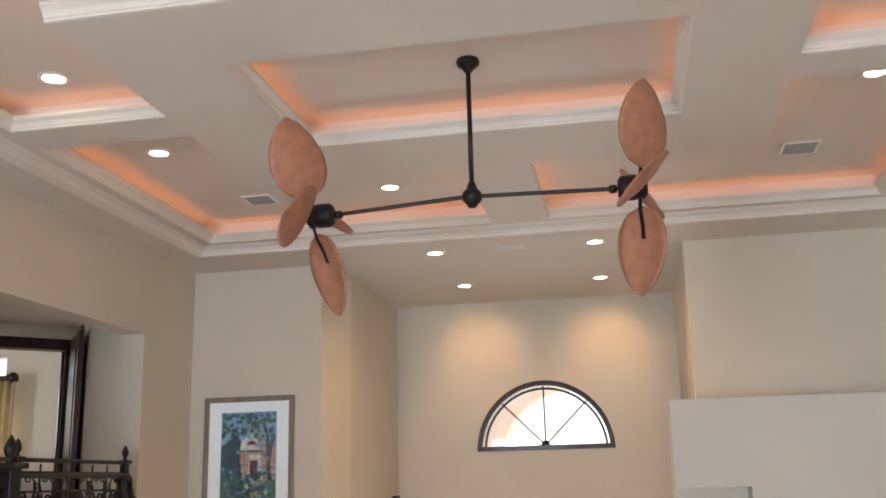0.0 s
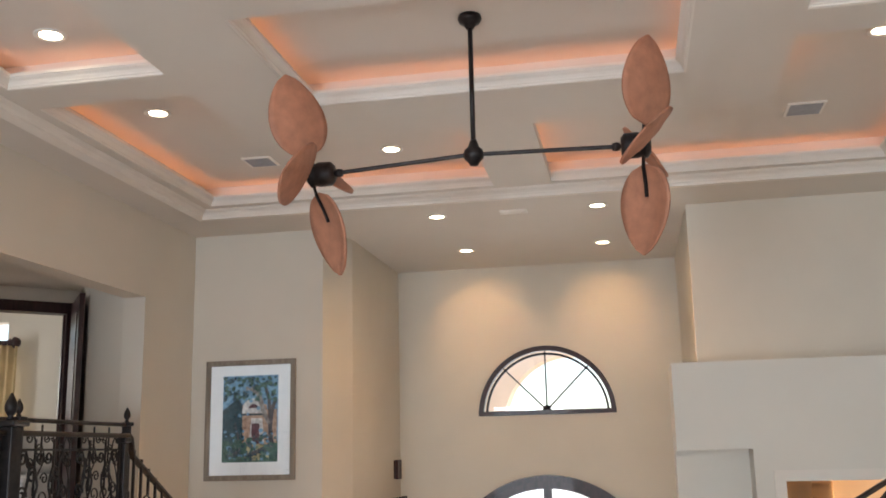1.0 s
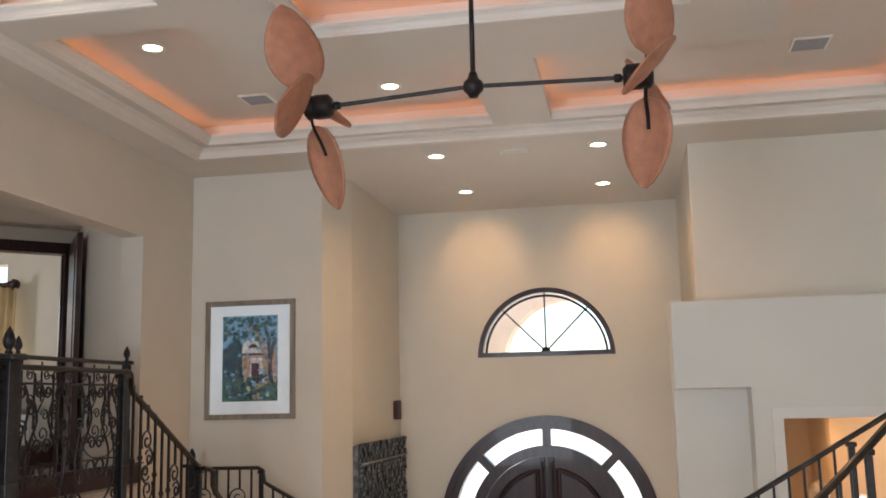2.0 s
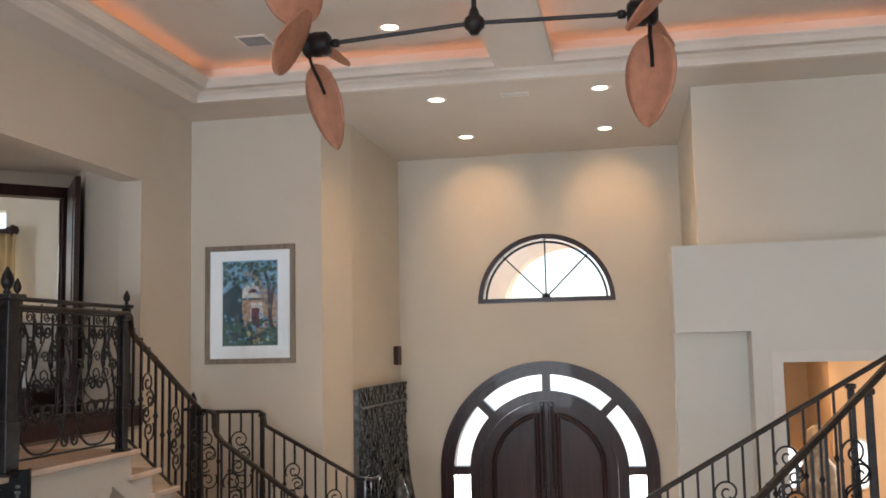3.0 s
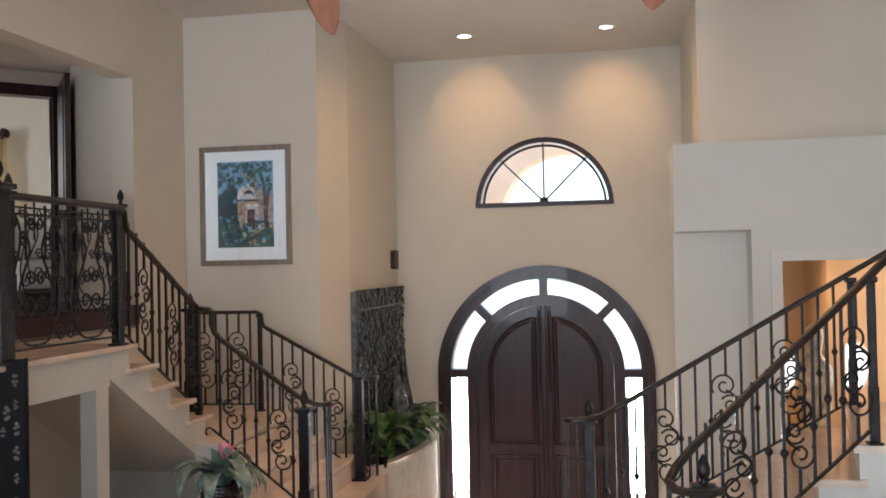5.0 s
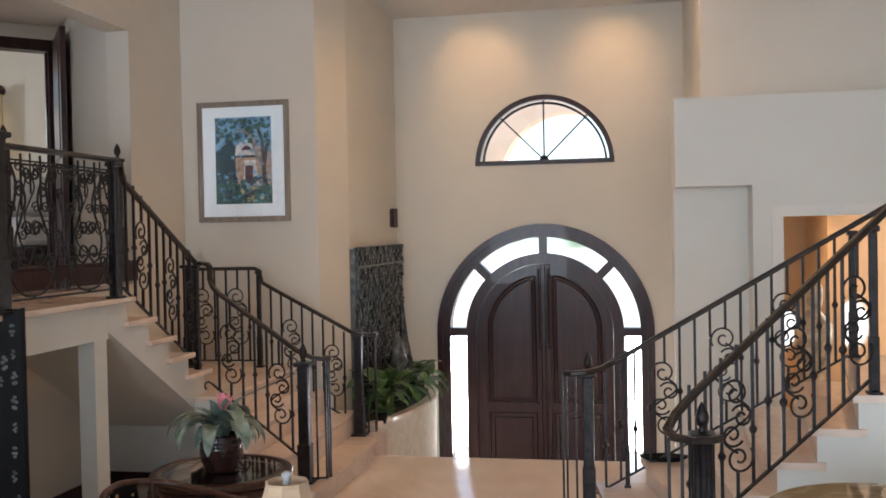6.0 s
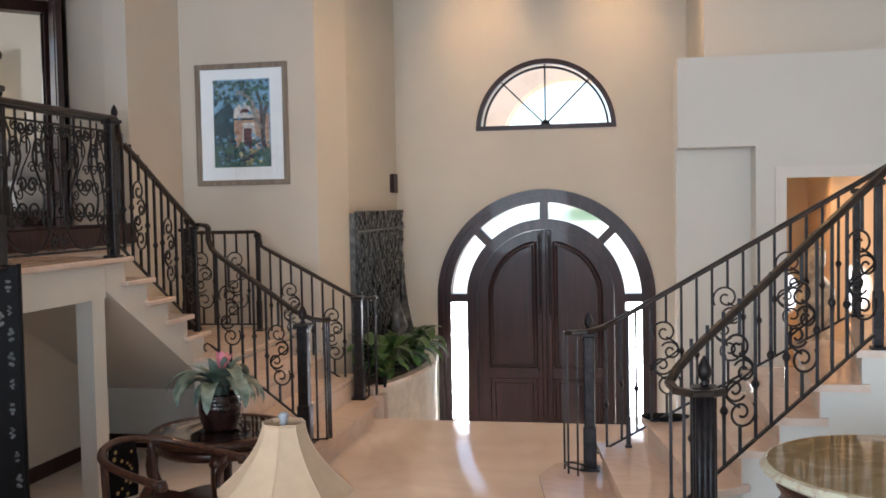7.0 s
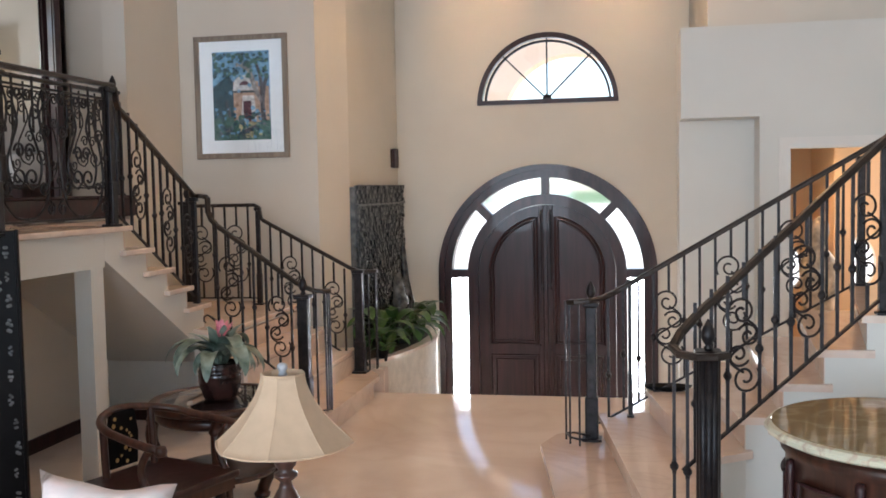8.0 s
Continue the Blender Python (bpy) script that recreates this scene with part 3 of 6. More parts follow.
for s in (-1, 1):
    dl = part("leaf", leafed(bmesh.new(), s, 0.004, 0.752, Z_ENTRY + 0.01 - cz, 0.752, Y_D + 0.03, Y_D + 0.085), MAHOGANY, door, "dark mahogany door leaf")
    # mouldings of the round-headed upper panel and of the square lower panel
    for grow, ya in ((0.0, 0.012), (0.032, 0.020)):
        outer = leaf_outline(0.10 + grow, 0.62 - grow, -0.78 + grow, 0.625 - grow)
        loop = [(cx + s * x, Y_D + 0.026, cz + z) for x, z in outer]
        part("panel_moulding", swept(bmesh.new(), loop, disc_section(0.015 - grow * 0.15, 8), up=(0, 1, 0), closed=True), MAHOGANY, dl)
    part("panel", leafed(bmesh.new(), s, 0.155, 0.565, -0.72, 0.57, Y_D + 0.018, Y_D + 0.032), MAHOGANY, dl)
    for grow in (0.0, 0.05):
        lx0, lx1, lz0, lz1 = 0.10 + grow, 0.62 - grow, -1.62 + grow, -0.91 - grow
        loop = [(cx + s * x, Y_D + 0.027, cz + z) for x, z in ((lx0, lz0), (lx1, lz0), (lx1, lz1), (lx0, lz1))]
        part("panel_moulding", swept(bmesh.new(), loop, disc_section(0.012, 6), up=(0, 1, 0), closed=True), MAHOGANY, dl)
    part("stile", boxed(*sorted((cx + s * 0.030, cx + s * 0.075)), Y_D + 0.005, Y_D + 0.03, Z_ENTRY + 0.02, cz + 0.745, bevel=0.006), MAHOGANY, dl)
    hb = swept(bmesh.new(), [(cx + s * 0.052, Y_D - 0.035, cz + 0.70 - 0.02 * k) for k in range(0, 44)] + [(cx + s * 0.062, Y_D - 0.036, cz - 0.185), (cx + s * 0.085, Y_D - 0.037, cz - 0.19)], disc_section(0.0075, 8))
    for z in (cz + 0.66, cz - 0.13):
        box(hb, cx + s * 0.052 - 0.010, cx + s * 0.052 + 0.010, Y_D - 0.04, Y_D + 0.01, z - 0.012, z + 0.012)
    part("pull_handle", hb, IRON, dl, "long black pull handle")
part("astragal", boxed(cx - 0.016, cx + 0.016, Y_D + 0.0, Y_D + 0.03, Z_ENTRY + 0.02, cz + 0.75, bevel=0.005), MAHOGANY, door)
part("lock", turned(bmesh.new(), [(0.0, 0), (0.014, 0), (0.014, 0.008), (0.009, 0.014), (0.0, 0.014)], 14, m=Matrix.Translation((cx - 0.075, Y_D + 0.01, -0.02)) @ Matrix.Rotation(radians(90), 4, "X")), IRON, door, "small round lock")

# ---- fanlight window ----
win = thing("window_fanlight", "half-round window with a dark frame and radiating bars", "window", kind="structure")
bm = ring_sector(bmesh.new(), WIN_X, WIN_Z, WIN_R - 0.055, WIN_R - 0.001, 0, 180, Y_D - 0.012, Y_D + 0.11, 48)
box(bm, WIN_X - WIN_R + 0.001, WIN_X + WIN_R - 0.001, Y_D - 0.014, Y_D + 0.112, WIN_Z + 0.001, WIN_Z + 0.05)
part("window_frame", bm, MAHOGANY, win, "dark wooden window frame")
bm = ring_sector(bmesh.new(), WIN_X, WIN_Z, WIN_R - 0.10, WIN_R - 0.075, 0, 180, Y_D + 0.03, Y_D + 0.07, 40)
part("inner_frame", bm, IRON, win)
for a in (45, 90, 135):
    m = Matrix.Translation((WIN_X, 0, WIN_Z + 0.05)) @ Matrix.Rotation(-radians(a), 4, "Y")
    part("glazing_bar", boxed(0.03, WIN_R - 0.07, Y_D + 0.03, Y_D + 0.06, -0.008, 0.008, m), IRON, win)
part("hub", turned(bmesh.new(), [(0.0, 0), (0.045, 0), (0.05, 0.015), (0.03, 0.03), (0.0, 0.035)], 18, m=Matrix.Translation((WIN_X, Y_D + 0.05, WIN_Z + 0.055)) @ Matrix.Rotation(radians(90), 4, "X")), IRON, win)
for a in (1, 46, 91, 136):
    pane = part("pane", ring_sector(bmesh.new(), WIN_X, WIN_Z + 0.045, 0.04, WIN_R - 0.06, a, a + 43, Y_D + 0.048, Y_D + 0.053, 10), GLASS, win)
    pane.visible_shadow = False
for x in (-3.1, 4.6):
    col = thing("porch_column", "round peach plaster porch column", "column", group="porch columns", at=(x, 14.4, -1.04))
    part("shaft", turned(bmesh.new(), [(0.30, 0), (0.30, 0.15), (0.24, 0.2), (0.22, 3.3), (0.28, 3.4), (0.28, 3.49)], 24), PEACH, col, smooth=True)

# ---- stairs ----
NOSE = 0.04
left_stairs = thing("staircase", "cream marble staircase with painted stringer, turning on a quarter landing", "staircase", group="entrance staircases")


def prism_x(bm, outline, x0, x1):
    a = [bm.verts.new((x0, y, z)) for y, z in outline]
    b = [bm.verts.new((x1, y, z)) for y, z in outline]
    n = len(outline)
    bm.faces.new(a)
    bm.faces.new(b[::-1])
    for i in range(n):
        j = (i + 1) % n
        bm.faces.new((a[i], b[i], b[j], a[j]))
    bmesh.ops.recalc_face_normals(bm, faces=bm.faces)
    return bm


LX = -1.55
Z_UP, Y_UP, RISE, GOING = 1.539, 6.078, 0.153, 0.275
# upper landing: floor slab, nosing, edge beam and post
part("threshold", boxed(X_L - 0.2, X_L - 0.002, 6.13, 7.745, 1.50, 1.532), MARBLE_STEP, left_stairs)
part("landing", boxed(X_L - 0.2, LX + NOSE, 3.6, Y_UP, Z_UP - 0.035, Z_UP, bevel=0.008), MARBLE_STEP, left_stairs, "cream marble landing slab")
part("edge_beam", boxed(LX - 0.14, LX, 3.6, 5.795, 1.30, Z_UP - 0.036), PALE, left_stairs, "pale painted beam under the landing")
part("landing_soffit", boxed(X_L, LX - 0.14, 3.6, 6.02, 1.40, Z_UP - 0.036), PALE, left_stairs)
part("pillar", boxed(LX - 0.105, LX, 5.64, 5.775, 0, 1.30), PALE, left_stairs, "pale painted pillar under the landing")
upper = [(Y_UP + GOING * (k + 1), Z_UP - RISE * (k + 1)) for k in range(4)]
prev = Y_UP
for y, z in upper:
    part("tread", boxed(X_L, LX + NOSE, prev - 0.10, y, z - 0.035, z, bevel=0.007), MARBLE_STEP, left_stairs)
    part("riser", boxed(X_L, LX - 0.004, prev - 0.055, prev - 0.035, z, z + RISE - 0.036), MARBLE_STEP, left_stairs)
    prev = y
out = [(5.797, 1.342), (5.797, Z_UP - 0.036), (Y_UP - 0.055, Z_UP - 0.036)]
for k, (y, z) in enumerate(upper):
    out += [(out[-1][0], z - 0.036), (y - 0.055, z - 0.036)]
out += [(upper[-1][0] - 0.055, 0.715), (7.30, 0.715), (7.30, 0.455)]
part("stringer", prism_x(bmesh.new(), out, LX - 0.06, LX), PALE, left_stairs, "pale painted sloping stringer")
part("stair_soffit", prism_x(bmesh.new(), [(5.80, 1.342), (7.30, 0.455), (7.30, 0.505), (5.80, 1.392)], X_L, LX - 0.06), PALE, left_stairs)
# quarter landing and lower flight
MID = 0.755
part("quarter_landing", boxed(X_L, -1.30, upper[-1][0] - NOSE, Y_P, MID - 0.035, MID, bevel=0.007), MARBLE_STEP, left_stairs, "cream marble quarter landing")
part("tread", boxed(LX, -1.30, 6.93, upper[-1][0] - NOSE, MID - 0.035, MID - 0.001), MARBLE_STEP, left_stairs)
for k, (xa, xb, z) in enumerate(((-1.33, -1.05, 0.55), (-1.08, -0.80, 0.365), (-0.83, -0.54, 0.18))):
    if k < 2:
        part("tread", boxed(xa, xb, 6.66, 8.56, z - 0.035, z, bevel=0.007), MARBLE_STEP, left_stairs)
        part("base", boxed(xa, xb - NOSE, 6.70, 8.55, 0, z - 0.036), MARBLE_STEP, left_stairs)
    else:
        # the lowest step is cut off askew beside the planter
        part("tread", slab(bmesh.new(), [(xa, 6.62), (xb, 6.62), (xb, 8.28), (-0.70, 8.56), (xa, 8.56)], z - 0.035, z), MARBLE_STEP, left_stairs)
        part("base", slab(bmesh.new(), [(xa, 6.68), (xb - NOSE, 6.68), (xb - NOSE, 8.25), (-0.72, 8.54), (xa, 8.54)], 0, z - 0.036), MARBLE_STEP, left_stairs)
    part("riser", boxed(xa, xa + 0.03, 6.70, 8.55, z, z + 0.148), MARBLE_STEP, left_stairs)
part("base", boxed(LX, -1.33, 6.95, 8.55, 0, MID - 0.036), PALE, left_stairs)
part("base", boxed(-1.40, -0.57, 8.55, Y_P, -0.5, 0.18), MARBLE_STEP, left_stairs)

right_stairs = thing("staircase", "cream marble staircase fanning up to a side landing", "staircase", group="entrance staircases")
NEAR = [(1.36, 4.30), (1.64, 4.70), (1.90, 5.05), (2.05, 5.2), (2.22, 5.2), (2.40, 5.2), (2.58, 5.2)]
FAR = [(1.02, 6.50), (1.36, 6.55), (1.64, 6.58), (1.93, 6.6), (2.23, 6.6), (2.53, 6.6), (2.83, 6.6)]
for k in range(6):
    z = 0.16 * (k + 1)
    n0, n1, f0, f1 = NEAR[k], NEAR[k + 1], FAR[k], FAR[k + 1]
    du = Vector((f0[0] - n0[0], f0[1] - n0[1])).normalized()
    fw = Vector((du.y, -du.x)) * -1
    if fw.x > 0:
        fw = -fw
    lip = lambda p, o: (p[0] + fw.x * o, p[1] + fw.y * o)
    ext = (n0[0] - du.x * 0.03, n0[1] - du.y * 0.03)
    ext1 = (n1[0], n1[1] - 0.03)
    back = [(f1[0] + 0.02, f1[1]), f0]
    line = [lip(ext, NOSE), (ext1[0] + 0.03, ext1[1]), back[0], lip(f0, NOSE)]
    if k == 0:
        # rounded far end of the lowest step
        line = [lip(ext, NOSE), (ext1[0] + 0.03, ext1[1]), (f1[0], 6.68), (1.30, 6.72), (1.16, 6.70), (1.06, 6.62), lip((f0[0], f0[1] - 0.14), NOSE)]
    part("tread", slab(bmesh.new(), line, z - 0.035, z), MARBLE_STEP, right_stairs)
    body = [n0, n1, f1, f0]
    part("base", slab(bmesh.new(), body, 0, z - 0.036), MARBLE_STEP if k < 2 else PALE, right_stairs)
    part("riser", slab(bmesh.new(), [lip(n0, 0.004), n0, f0, lip(f0, 0.004)], max(0.0, z - 0.16), z - 0.036), MARBLE_STEP, right_stairs)
part("landing", slab(bmesh.new(), [(2.55, 5.17), (5.98, 5.17), (5.98, 6.62), (2.80, 6.62)], 1.085, 1.12), MARBLE_STEP, right_stairs, "cream marble side landing")
part("landing_base", slab(bmesh.new(), [(2.58, 5.2), (5.98, 5.2), (5.98, 6.6), (2.83, 6.6)], 0, 1.084), PALE, right_stairs, "pale painted landing side")

# ---- railings ----
BAR = 0.0075


def knuckle(bm, p, r=0.018):
    turned(bm, [(0.006, -0.035), (0.010, -0.028), (0.008, -0.022), (r, -0.006), (r, 0.006), (0.008, 0.022), (0.010, 0.028), (0.006, 0.035)], 8, p)


def spiral(c, u, r0, r1, a0, turns, n=22):
    """Points of a flat spiral round c in the plane of u and the upright."""
    pts = []
    for i in range(n + 1):
        f = i / n
        r = r0 + (r1 - r0) * f
        a = radians(a0) + 2 * math.pi * turns * f
        pts.append(Vector(c) + Vector(u) * (r * math.cos(a)) + Vector((0, 0, r * math.sin(a))))
    return pts


def scrollwork(bm, c, u, h, w):
    """Three interlocked S scrolls, one above another, h high, about c."""
    sec = disc_section(0.0062, 6)
    c, u = Vector(c), Vector(u).normalized()
    n = u.cross(Vector((0, 0, 1)))
    r = h * 0.165
    for sgn in (1, -1):
        # a wide C above (and its mirror below) that curls into its own middle
        o = c + Vector((0, 0, sgn * 0.33 * h)) - u * (sgn * 0.02 * h)
        swept(bm, spiral(o, u * sgn, r, r * 0.20, 215 * sgn, -1.45 * sgn, 30), sec, up=n)
        # a smaller one beside the middle
        o = c + Vector((0, 0, sgn * 0.09 * h)) + u * (sgn * 0.055 * h)
        swept(bm, spiral(o, u * sgn, r * 0.78, r * 0.18, 150 * sgn, -1.35 * sgn, 26), sec, up=n)
    pts = []
    for i in range(19):
        f = i / 18
        pts.append(c - u * (0.15 * h * math.sin(2 * math.pi * (f - 0.5))) + Vector((0, 0, (0.5 - f) * 0.55 * h)))
    swept(bm, pts, sec, up=n)


RAIL_SECTION = [(-0.020, -0.009), (-0.016, -0.015), (0.016, -0.015), (0.020, -0.009), (0.020, 0.005), (0.013, 0.014), (-0.013, 0.014), (-0.020, 0.005)]


def run(owner, a, b, height, gap=0.11, pattern="bbs", margin=0.06, foot=0.0):
    """Balusters, scrolls and the bottom bar between two points of the handrail's foot line."""
    a, b = Vector(a), Vector(b)
    flat = Vector((b.x - a.x, b.y - a.y, 0))
    length = flat.length
    u = flat.normalized()
    sq = [(-0.008, -0.006), (0.008, -0.006), (0.008, 0.006), (-0.008, 0.006)]
    part("bottom_bar", swept(bmesh.new(), [a, b], sq), IRON, owner)
    count = max(1, round((length - 2 * margin) / gap))
    for i in range(count + 1):
        f = (margin + (length - 2 * margin) * i / count) / length
        p = a.lerp(b, f)
        kind = pattern[i % len(pattern)]
        if kind == "s":
            bm = bmesh.new()
            c = p + Vector((0, 0, height * 0.47))
            hh = height * 0.64
            box(bm, p.x - BAR, p.x + BAR, p.y - BAR, p.y + BAR, p.z, c.z - hh * 0.47)
            box(bm, p.x - BAR, p.x + BAR, p.y - BAR, p.y + BAR, c.z + hh * 0.47, p.z + height)
            scrollwork(bm, c, u, hh, 0.13)
            part("scroll", bm, IRON, owner, "wrought iron scroll")
        else:
            bm = boxed(p.x - BAR, p.x + BAR, p.y - BAR, p.y + BAR, p.z, p.z + height)
            z = (0.36, 0.46)[i % 2] * height
            knuckle(bm, (p.x, p.y, p.z + z))
            part("baluster", bm, IRON, owner)


def rail(owner, pts, name="handrail"):
    part(name, swept(bmesh.new(), pts, RAIL_SECTION), BRONZE, owner, "dark bronze moulded handrail")


def newel(owner, x, y, z0, z1, w=0.05, finial=True, fluted=False):
    if fluted:
        p = part("newel_post", turned(bmesh.new(), [(0.0, 0), (w * 0.8, 0), (w * 0.8, z1 - z0 - 0.045), (0.0, z1 - z0 - 0.045)], 16, (x, y, z0 + 0.015)), IRON, owner, "black iron newel post with round flutes")
        for k in range(8):
            a = k * math.pi / 4
            part("flute", turned(bmesh.new(), [(w * 0.42, 0), (w * 0.42, z1 - z0 - 0.047)], 8, (x + w * 0.72 * math.cos(a), y + w * 0.72 * math.sin(a), z0 + 0.016)), IRON, p, smooth=True)
        part("plinth", turned(bmesh.new(), [(w * 1.3, 0), (w * 1.3, 0.2), (w * 1.15, 0.22)], 16, (x, y, z0 + 0.015)), IRON, p)
    else:
        p = part("newel_post", boxed(x - w * 0.82, x + w * 0.82, y - w * 0.82, y + w * 0.82, z0 + 0.015, z1 - 0.03, bevel=0.006), IRON, owner, "black iron newel post")
        part("plinth", boxed(x - w, x + w, y - w, y + w, z0 + 0.015, z0 + 0.27, bevel=0.006), IRON, p)
    part("base_plate", boxed(x - w * 1.5, x + w * 1.5, y - w * 1.5, y + w * 1.5, z0, z0 + 0.015, bevel=0.004), IRON, p)
    part("cap", boxed(x - w * 1.25, x + w * 1.25, y - w * 1.25, y + w * 1.25, z1 - 0.03, z1, bevel=0.008), IRON, p)
    if finial:
        k = 0.55 + 8 * min(w, 0.056)
        prof = [(0.016, 0), (0.022, 0.012), (0.012, 0.022), (0.024, 0.036), (0.032, 0.055), (0.033, 0.075), (0.026, 0.10), (0.014, 0.125), (0.004, 0.142), (0.0, 0.145)]
        part("finial", turned(bmesh.new(), [(r * k, q * k) for r, q in prof], 14, (x, y, z1), ), IRON, p, "acorn finial", smooth=True)


# landing balustrade with its large scroll panels
owner = thing("balustrade", "black wrought iron balustrade with scroll panels on the upper landing", "railing", group="wrought iron railings")
newel(owner, LX, 4.75, 1.539, 2.45, 0.056)
newel(owner, LX, 5.90, 1.539, 2.375, 0.030, finial=False)
rail(owner, [(LX, 3.62, 2.388), (LX, 4.70, 2.388)])
rail(owner, [(LX, 4.80, 2.388), (LX, 5.88, 2.388)])


def flowing(points, n=8):
    """A smooth line through the given points."""
    pts = [points[0]] + list(points) + [points[-1]]
    out = []
    for p0, p1, p2, p3 in zip(pts, pts[1:], pts[2:], pts[3:]):
        for i in range(n):
            t = i / n
            out.append(0.5 * ((2 * p1) + (p2 - p0) * t + (2 * p0 - 5 * p1 + 4 * p2 - p3) * t * t + (3 * p1 - p0 - 3 * p2 + p3) * t ** 3))
    return out + [points[-1]]


def landing_panel(owner, px, ya, yb, z0, z1, thick=0.0068, ends=(True, True)):
    """A lyre of mirrored scrolls between two uprights."""
    sec = disc_section(thick, 6)
    up = (1, 0, 0)
    yc, w, h = (ya + yb) / 2, yb - ya, z1 - z0
    flat = [(-0.007, -0.006), (0.007, -0.006), (0.007, 0.006), (-0.007, 0.006)]
    for z in (z0 + 0.045, z1 - 0.075):
        part("panel_bar", swept(bmesh.new(), [(px, ya, z), (px, yb, z)], flat), IRON, owner)
    for y in [q for q, kept in zip((ya + 0.02, yb - 0.02), ends) if kept]:
        bm = boxed(px - 0.007, px + 0.007, y - 0.007, y + 0.007, z0, z1)
        knuckle(bm, (px, y, z0 + 0.48 * h))
        part("baluster", bm, IRON, owner)
    c = Vector((px, yc, z0))
    for s in (-1, 1):
        u = Vector((0, s, 0))

        def at(fy, fz):
            return c + u * (fy * w) + Vector((0, 0, fz * h))

        # the outer stroke hangs round at the bottom, narrows at the waist and opens to a curl under the rail
        outer = [at(0.0, 0.07), at(0.18, 0.09), at(0.34, 0.19), at(0.40, 0.36), at(0.35, 0.54), at(0.27, 0.68), at(0.25, 0.80), at(0.32, 0.90)]
        line = flowing(outer) + spiral(at(0.36, 0.855), u, 0.040, 0.012, 100, -1.35, 20)[1:]
        part("scroll", swept(bmesh.new(), line, sec, up=up), IRON, owner, "tall wrought iron lyre stroke")
        # the inner stroke crosses it as an S with a curl at each end
        inner = [at(0.10, 0.26), at(0.22, 0.30), at(0.27, 0.43), at(0.18, 0.56), at(0.10, 0.68), at(0.16, 0.80)]
        line = spiral(at(0.11, 0.33), u, 0.012, 0.055, 560, 1.0, 20) + flowing(inner) + spiral(at(0.19, 0.75), u, 0.042, 0.012, 100, -1.3, 18)[1:]
        part("scroll", swept(bmesh.new(), line, sec, up=up), IRON, owner, "wrought iron S scroll")
        for fy, fz, r, a0, t in ((0.40, 0.13, 0.040, 90, -1.35), (0.35, 0.63, 0.044, 200, -1.35), (0.08, 0.50, 0.044, 0, 1.3), (0.30, 0.27, 0.044, 20, -1.3), (0.07, 0.86, 0.036, 180, 1.3)):
            part("scroll", swept(bmesh.new(), spiral(at(fy, fz), u, r, 0.010, a0, t, 20), sec, up=up), IRON, owner, "wrought iron curl")
    for fy in (-0.16, 0.16):
        y = yc + fy * w
        part("baluster", boxed(px - 0.005, px + 0.005, y - 0.005, y + 0.005, z0 + 0.62 * h, z1 - 0.02), IRON, owner)
    part("baluster", boxed(px - 0.006, px + 0.006, yc - 0.006, yc + 0.006, z0 + 0.045, z0 + 0.08 * h), IRON, owner)


for ya, yb in ((4.80, 5.335), (5.335, 5.87)):
    landing_panel(owner, LX, ya, yb, 1.552, 2.378, ends=(ya < 4.81 and ya != 4.18, yb > 5.5 or yb == 4.70))
for ya, yb in ((3.66, 4.18), (4.18, 4.70)):
    landing_panel(owner, LX, ya, yb, 1.552, 2.378, ends=(ya < 4.81 and ya != 4.18, yb > 5.5 or yb == 4.70))
# guard along the opening above the flight, on a dark wooden curb
owner = thing("guard_railing", "black wrought iron guard railing on a dark wooden curb", "railing", group="wrought iron railings")
GX = -2.42
part("curb", boxed(GX - 0.018, GX + 0.05, 4.62, 7.70, 1.56, 1.71, bevel=0.012), MAHOGANY, owner, "dark wooden curb")
part("curb_top", boxed(GX - 0.017, GX + 0.06, 4.62, 7.705, 1.711, 1.725), MAHOGANY, owner)
for y in (6.05, 7.46):
    newel(owner, GX + 0.02, y, 1.726, 2.535, 0.034)
rail(owner, [(GX + 0.02, 4.62, 2.515), (GX + 0.02, 6.01, 2.515)])
rail(owner, [(GX + 0.02, 6.09, 2.515), (GX + 0.02, 7.42, 2.515)])
for ya, yb in ((6.10, 6.76), (6.76, 7.42), (5.33, 6.00), (4.66, 5.33)):
    landing_panel(owner, GX + 0.02, ya, yb, 1.74, 2.51, 0.0055, (False, False))

# upper flight, outer side
owner = thing("stair_railing", "black wrought iron railing with scrolls down the upper flight", "railing", group="wrought iron railings")
rail(owner, [(LX, 5.88, 2.39), (LX, 5.96, 2.39), (LX, 5.985, 2.37), (LX, 6.0, 2.30), (LX - 0.01, 6.04, 2.26), (LX - 0.04, 7.06, 1.735), (LX - 0.05, 7.12, 1.715)])
run(owner, (LX, 5.98, 1.60), (LX - 0.04, 7.06, 0.985), 0.735, pattern="bbsbbbs")
newel(owner, LX - 0.04, 7.10, 0.89, 1.70, 0.022, finial=False)
# lower flight, front side
owner = thing("stair_railing", "black wrought iron railing beside the lower marble steps", "railing", group="wrought iron railings")
rail(owner, [(LX - 0.04, 7.13, 1.71), (LX + 0.02, 7.10, 1.71), (-1.46, 7.02, 1.705), (-1.43, 6.99, 1.69), (-1.42, 6.97, 1.60), (-1.39, 6.95, 1.545), (-1.34, 6.93, 1.50), (-0.74, 6.87, 1.10), (-0.62, 6.86, 1.05), (-0.56, 6.88, 1.04), (-0.53, 6.93, 1.04), (-0.55, 6.99, 1.04)])
run(owner, (-1.40, 6.92, 0.85), (-0.72, 6.86, 0.35), 0.705, gap=0.092, pattern="bsbbbsb")
